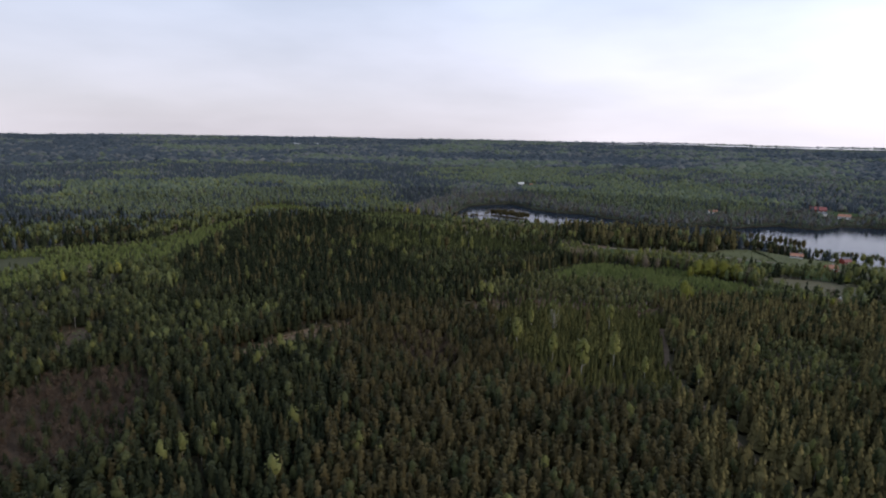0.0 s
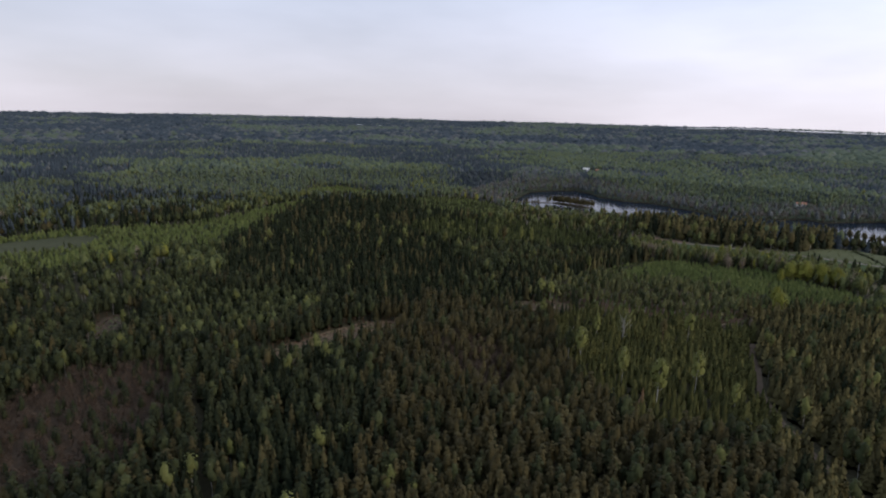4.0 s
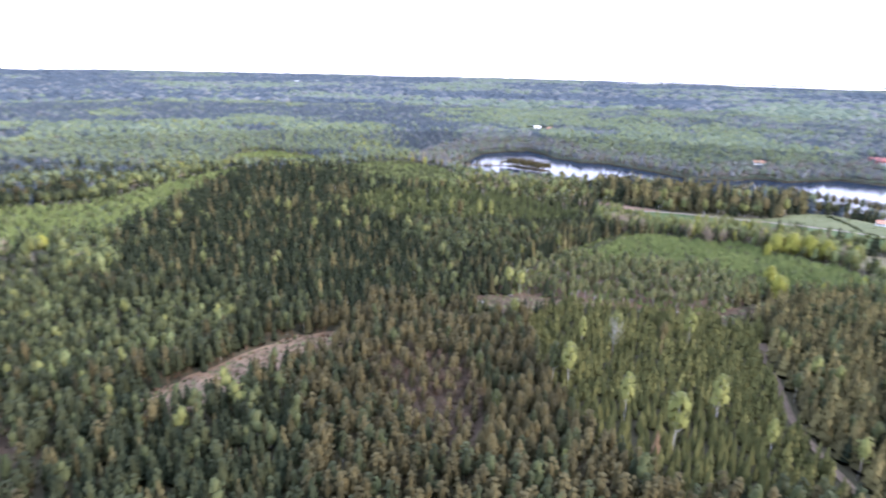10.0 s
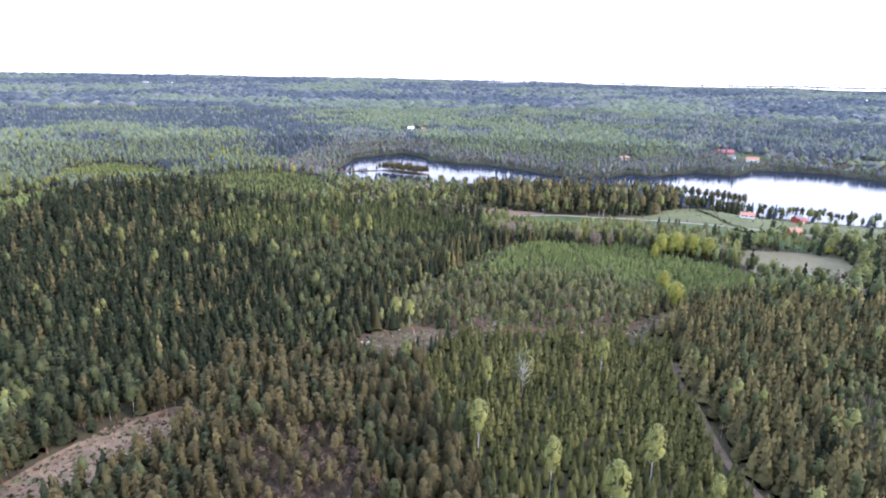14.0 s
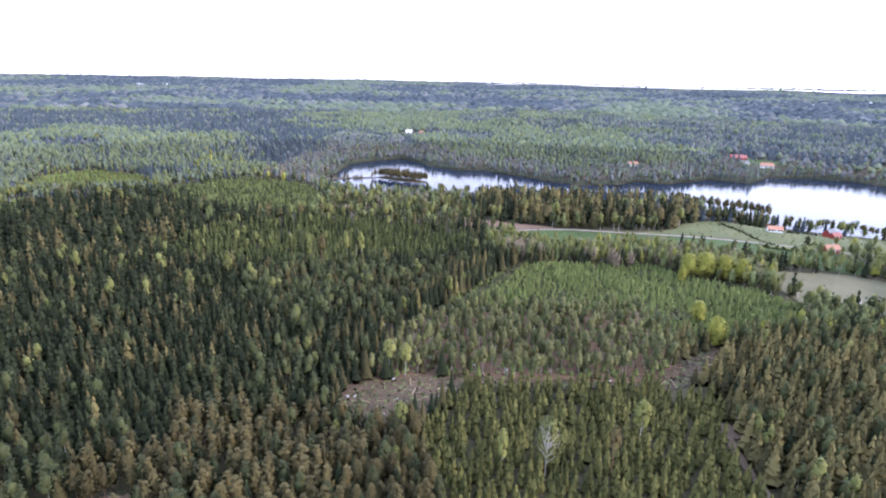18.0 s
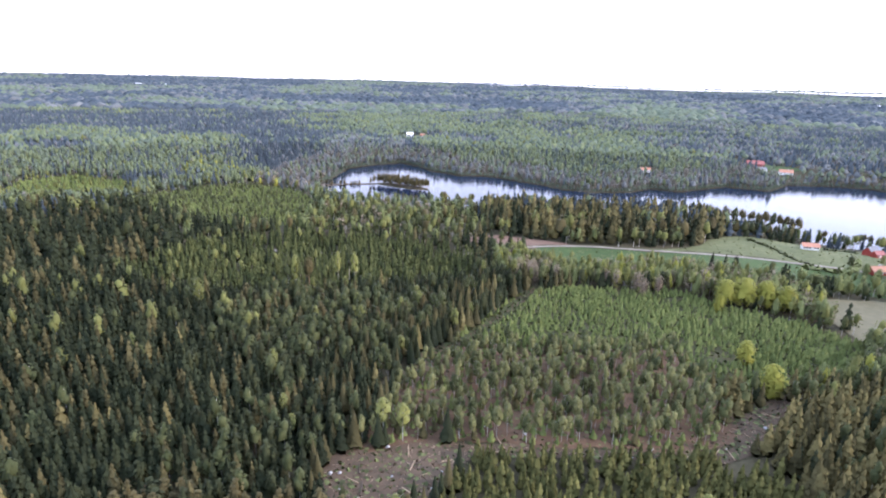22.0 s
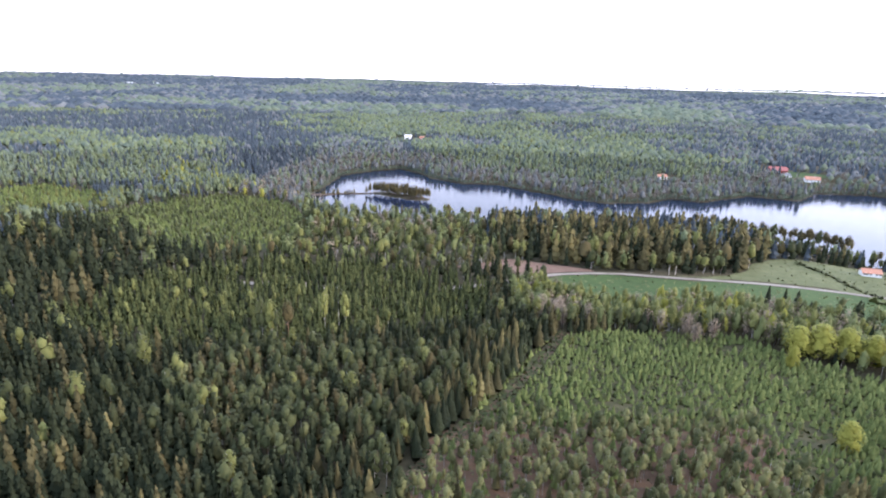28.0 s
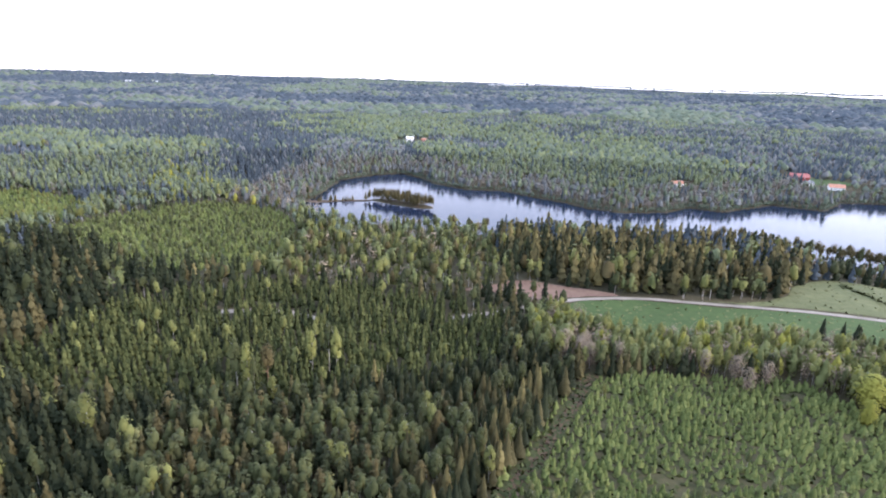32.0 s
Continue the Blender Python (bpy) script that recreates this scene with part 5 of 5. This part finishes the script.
def hay_bale(x, y, turn):
    """A round bale wrapped in white film, lying on its side."""
    ob = tagged(new("hay_bale"), "round hay bale wrapped in white film on the field", "bale", "bales of the field")
    bm = bmesh.new()
    bmesh.ops.create_cone(bm, cap_ends=True, segments=14, radius1=0.75, radius2=0.75, depth=1.3, matrix=Matrix.Rotation(radians(90), 4, "X"))
    bmesh.ops.bevel(bm, geom=[e for e in bm.edges if abs(e.verts[0].co.y - e.verts[1].co.y) < 0.01], offset=0.12, segments=2, affect="EDGES")
    part("wrapping", bm, PAINT_WHITE, ob)
    ob.matrix_basis = pose(x, y, float(ground_z(x, y)) + 1.0, 0, 0, turn)


for bx, by, turn in ((208, 249, 20), (212.5, 247, 75), (201, 255, 40)):
    hay_bale(bx, by, turn)


# ---- felled wood, stones and stumps in the clearing ----
def log_mesh(length, r, seed):
    g, bm, rings = random.Random(seed), bmesh.new(), []
    for k in range(4):
        rr = r * (1 - 0.09 * k) * g.uniform(0.94, 1.06)
        rings.append([bm.verts.new((length * (k / 3 - 0.5), rr * math.cos(a), r + rr * math.sin(a) + g.uniform(-.02, .02))) for a in np.linspace(0, 6.283, 9)[:-1]])
    for p, q in zip(rings, rings[1:]):
        for k in range(8):
            bm.faces.new((p[k], p[(k + 1) % 8], q[(k + 1) % 8], q[k]))
    bm.faces.new(rings[0]), bm.faces.new(rings[-1])
    return bm


def stone_mesh(seed):
    g, bm = random.Random(seed), bmesh.new()
    bmesh.ops.create_icosphere(bm, subdivisions=2, radius=0.6)
    for v in bm.verts:
        v.co *= 0.8 + 0.45 * noise.noise(v.co * 1.7 + Vector((seed * 3.1, 0, 0)))
        v.co.z *= 0.7
    return bm


def single(name, bm, mat, x, y, z, turn, scale, label, category, group):
    me = bpy.data.meshes.new(name)
    bmesh.ops.recalc_face_normals(bm, faces=bm.faces)
    bm.to_mesh(me)
    bm.free()
    me.materials.append(mat)
    ob = tagged(new(name, me), label, category, group)
    ob.matrix_basis = Matrix.Translation((x, y, z)) @ Matrix.Rotation(turn, 4, "Z") @ Matrix.Diagonal((scale, scale, scale, 1))
    return ob


def on_ground(x, y):
    return float(ground_z(x, y)) + 0.3


g = random.Random(9)
xs, ys = scatter(-34, 110, 140, 203, 5.0, 71)
keep = inside(CLEARING, xs, ys)
spots = list(zip(xs[keep], ys[keep]))
g.shuffle(spots)
for k, (px, py) in enumerate(spots[:26]):
    single("log", log_mesh(g.uniform(3, 6.5), g.uniform(0.13, 0.24), k), LOGWOOD if k % 3 else BARK, px, py, on_ground(px, py) - 0.05, g.uniform(0, 3.1), 1.0,
           "felled log lying on the brown clearing", "log", "logs of the clearing")
for k, (px, py) in enumerate(spots[26:46] + [(10, 180), (22, 177), (111, 190), (-12, 141), (60, 178), (72, 175)]):
    single("stone", stone_mesh(k), STONE, px, py, on_ground(px, py) + 0.05, g.uniform(0, 6), g.uniform(0.6, 1.5), "pale grey boulder at the clearing", "stone", "stones of the clearing")
for k, (px, py) in enumerate(spots[46:90]):
    single("tree_stump", log_mesh(0.5, 0.2, k + 50), LOGWOOD, px, py, on_ground(px, py) - 0.1, 0.0, 1.0, "cut tree stump on the clearing", "stump", "stumps of the clearing").rotation_euler = (0, radians(-90), 0)


def litter(name, polys, step, seed, size, mat, label, category, sticks=True):
    """Fallen sticks, or low tufts, strewn over open ground."""
    s = Shape(seed)
    for poly in polys:
        xs, ys = scatter(min(p[0] for p in poly), max(p[0] for p in poly), min(p[1] for p in poly), max(p[1] for p in poly), step, seed)
        ok = inside(poly, xs, ys)
        for px, py, pz in zip(xs[ok], ys[ok], ground_z(xs[ok], ys[ok]) + 0.3):
            a, r = s.rng.uniform(0, 6.28), size * s.rng.uniform(0.4, 1.4)
            if sticks:
                s.limb((px, py, pz), (px + r * math.cos(a), py + r * math.sin(a), pz + 0.15), 0.09)
            else:
                s.lump((px, py, pz), r * 0.5, 0, 0.7)
    v, f, m, _ = s.done()
    return tagged(new(name, mesh_from(name, v, f, [mat], None, np.repeat(np.random.default_rng(seed).random(len(v) // 2 + 1), 2)[: len(v)])), label, category, kind="stuff")


litter("brushwood", [CLEARING, PALE_CLEARING], 2.0, 72, 2.2, DRY, "strewn branches of felled trees", "brushwood")
litter("pale_brushwood", [CLEARING, PALE_CLEARING, LEFT_CLEARING], 2.6, 73, 2.0, LOGWOOD, "pale strewn branches on the clearings", "brushwood")
litter("heather", [CLEARING, LEFT_CLEARING, BARE_MID, BARE_LEFT, BIRCH_STAND], 2.2, 74, 1.1, HEATH, "low brown heather tufts", "heather", False)
DITCH_SIDE = [(px - 2.4, py + 1.2) for px, py in DITCH] + [(px + 2.4, py - 1.2) for px, py in DITCH[::-1]]
litter("ditch_brush", [DITCH_SIDE], 1.1, 78, 1.5, SCRUB, "low green growth along the drained strip", "shrubs", False)
litter("ditch_heather", [DITCH_SIDE], 1.5, 79, 1.2, HEATH, "brown heather along the drained strip", "heather", False)
litter("plantation_undergrowth", [PLANTATION], 2.2, 80, 1.7, NEEDLE_OLIVE, "low green growth between young pines", "shrubs", False)
litter("meadow_tufts", [MEADOW, MEADOW_BACK], 4.5, 84, 1.6, GRASS_PALE, "pale tussocks of rough meadow grass", "grass", False)
litter("green_tufts", [PALE_CLEARING, CLEARING], 2.4, 77, 1.3, SCRUB, "low dark green tufts in dry grass", "grass", False)
litter("grass_tufts", [PALE_CLEARING], 1.2, 75, 1.5, STRAW, "pale dry grass tufts", "grass", False)
litter("low_shrubs", [CLEARING, PALE_CLEARING, LEFT_CLEARING, BIRCH_STAND], 2.9, 76, 1.5, LEAF_GREEN, "low green shrubs on the clearings", "shrubs", False)


def hedge(line, size, mat, label, seed):
    s = Shape(seed)
    mid = rounded(line, 0.8, seed, 1.6, closed=False)
    for px, py in mid:
        s.lump((px, py, float(ground_z(px, py)) + size * 0.6), size * s.rng.uniform(0.8, 1.3), 0)
    v, f, m, _ = s.done()
    return tagged(new("hedge", mesh_from("hedge", v, f, [mat])), label, "hedge")


hedge([(203, 414), (206, 400), (208, 386), (209, 370), (213, 356)], 1.3, LEAF_DULL, "dark clipped hedge above the house", 81)
hedge([(244, 396), (256, 398), (268, 400)], 1.2, LEAF_DULL, "low hedge behind the house", 82)
hedge([(206, 352), (222, 344), (236, 352), (246, 366)], 2.2, LEAF_GREEN, "tall bushy green hedge below the houses", 83)

# very far woods, as rounded tufts of canopy whose colours carry the haze
x, y = scatter(-4700, 3600, -200, 4700, 23, 61)
r = np.hypot(x, y + 30)
ok = in_view(x, y, 1) & free(x, y) & (r > 1700) & (r < 4690)
x, y = x[ok], y[ok]
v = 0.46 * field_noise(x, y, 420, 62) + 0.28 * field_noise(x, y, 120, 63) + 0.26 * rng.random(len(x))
for name, cut, mat in (("far_spruce_woods", v < 0.52, NEEDLE_HAZED), ("far_pine_woods", (v >= 0.52) & (v < 0.60), NEEDLE_PINE_HAZED), ("far_birch_woods", v >= 0.60, LEAF_HAZED)):
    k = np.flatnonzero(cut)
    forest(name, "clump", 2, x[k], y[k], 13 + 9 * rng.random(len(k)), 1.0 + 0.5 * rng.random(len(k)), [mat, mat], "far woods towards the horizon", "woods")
x, y = scatter(-2400, 2400, -2400, 2400, 36, 64)
r = np.hypot(x, y + 30)
ok = ~in_view(x, y, 1) & (r < 2300) & (r > 420) & free(x, y)
k = np.flatnonzero(ok)
forest("outlying_woods", "clump", 2, x[k], y[k], 9 + 6 * rng.random(len(k)), 1.4 + 0.5 * rng.random(len(k)), [NEEDLE, NEEDLE], "woods all round the valley", "woods")
x, y = scatter(-420, 420, -460, 420, 5.6, 65)
r = np.hypot(x, y + 30)
ok = (~in_view(x, y) | (np.hypot(x - 20, y + 210) <= 120) | ((y < -90) & (r < 430))) & (r < 425) & free(x, y)
x, y, chance = x[ok], y[ok], rng.random(ok.sum())
for kind, lo, hi in (("spruce", 0.0, 0.45), ("warm", 0.45, 0.60), ("pine", 0.60, 0.88), ("dull", 0.88, 1.0)):
    k = np.flatnonzero((chance >= lo) & (chance < hi))
    shape, mats, (h0, h1), (w0, w1), words = KINDS[kind]
    forest("surrounding_" + WORDS[kind][0].replace("_tree", "") + "_wood", shape, 2, x[k], y[k], h0 + (h1 - h0) * rng.random(len(k)), w0 + (w1 - w0) * rng.random(len(k)),
           mats, f"surrounding wood of {words}")
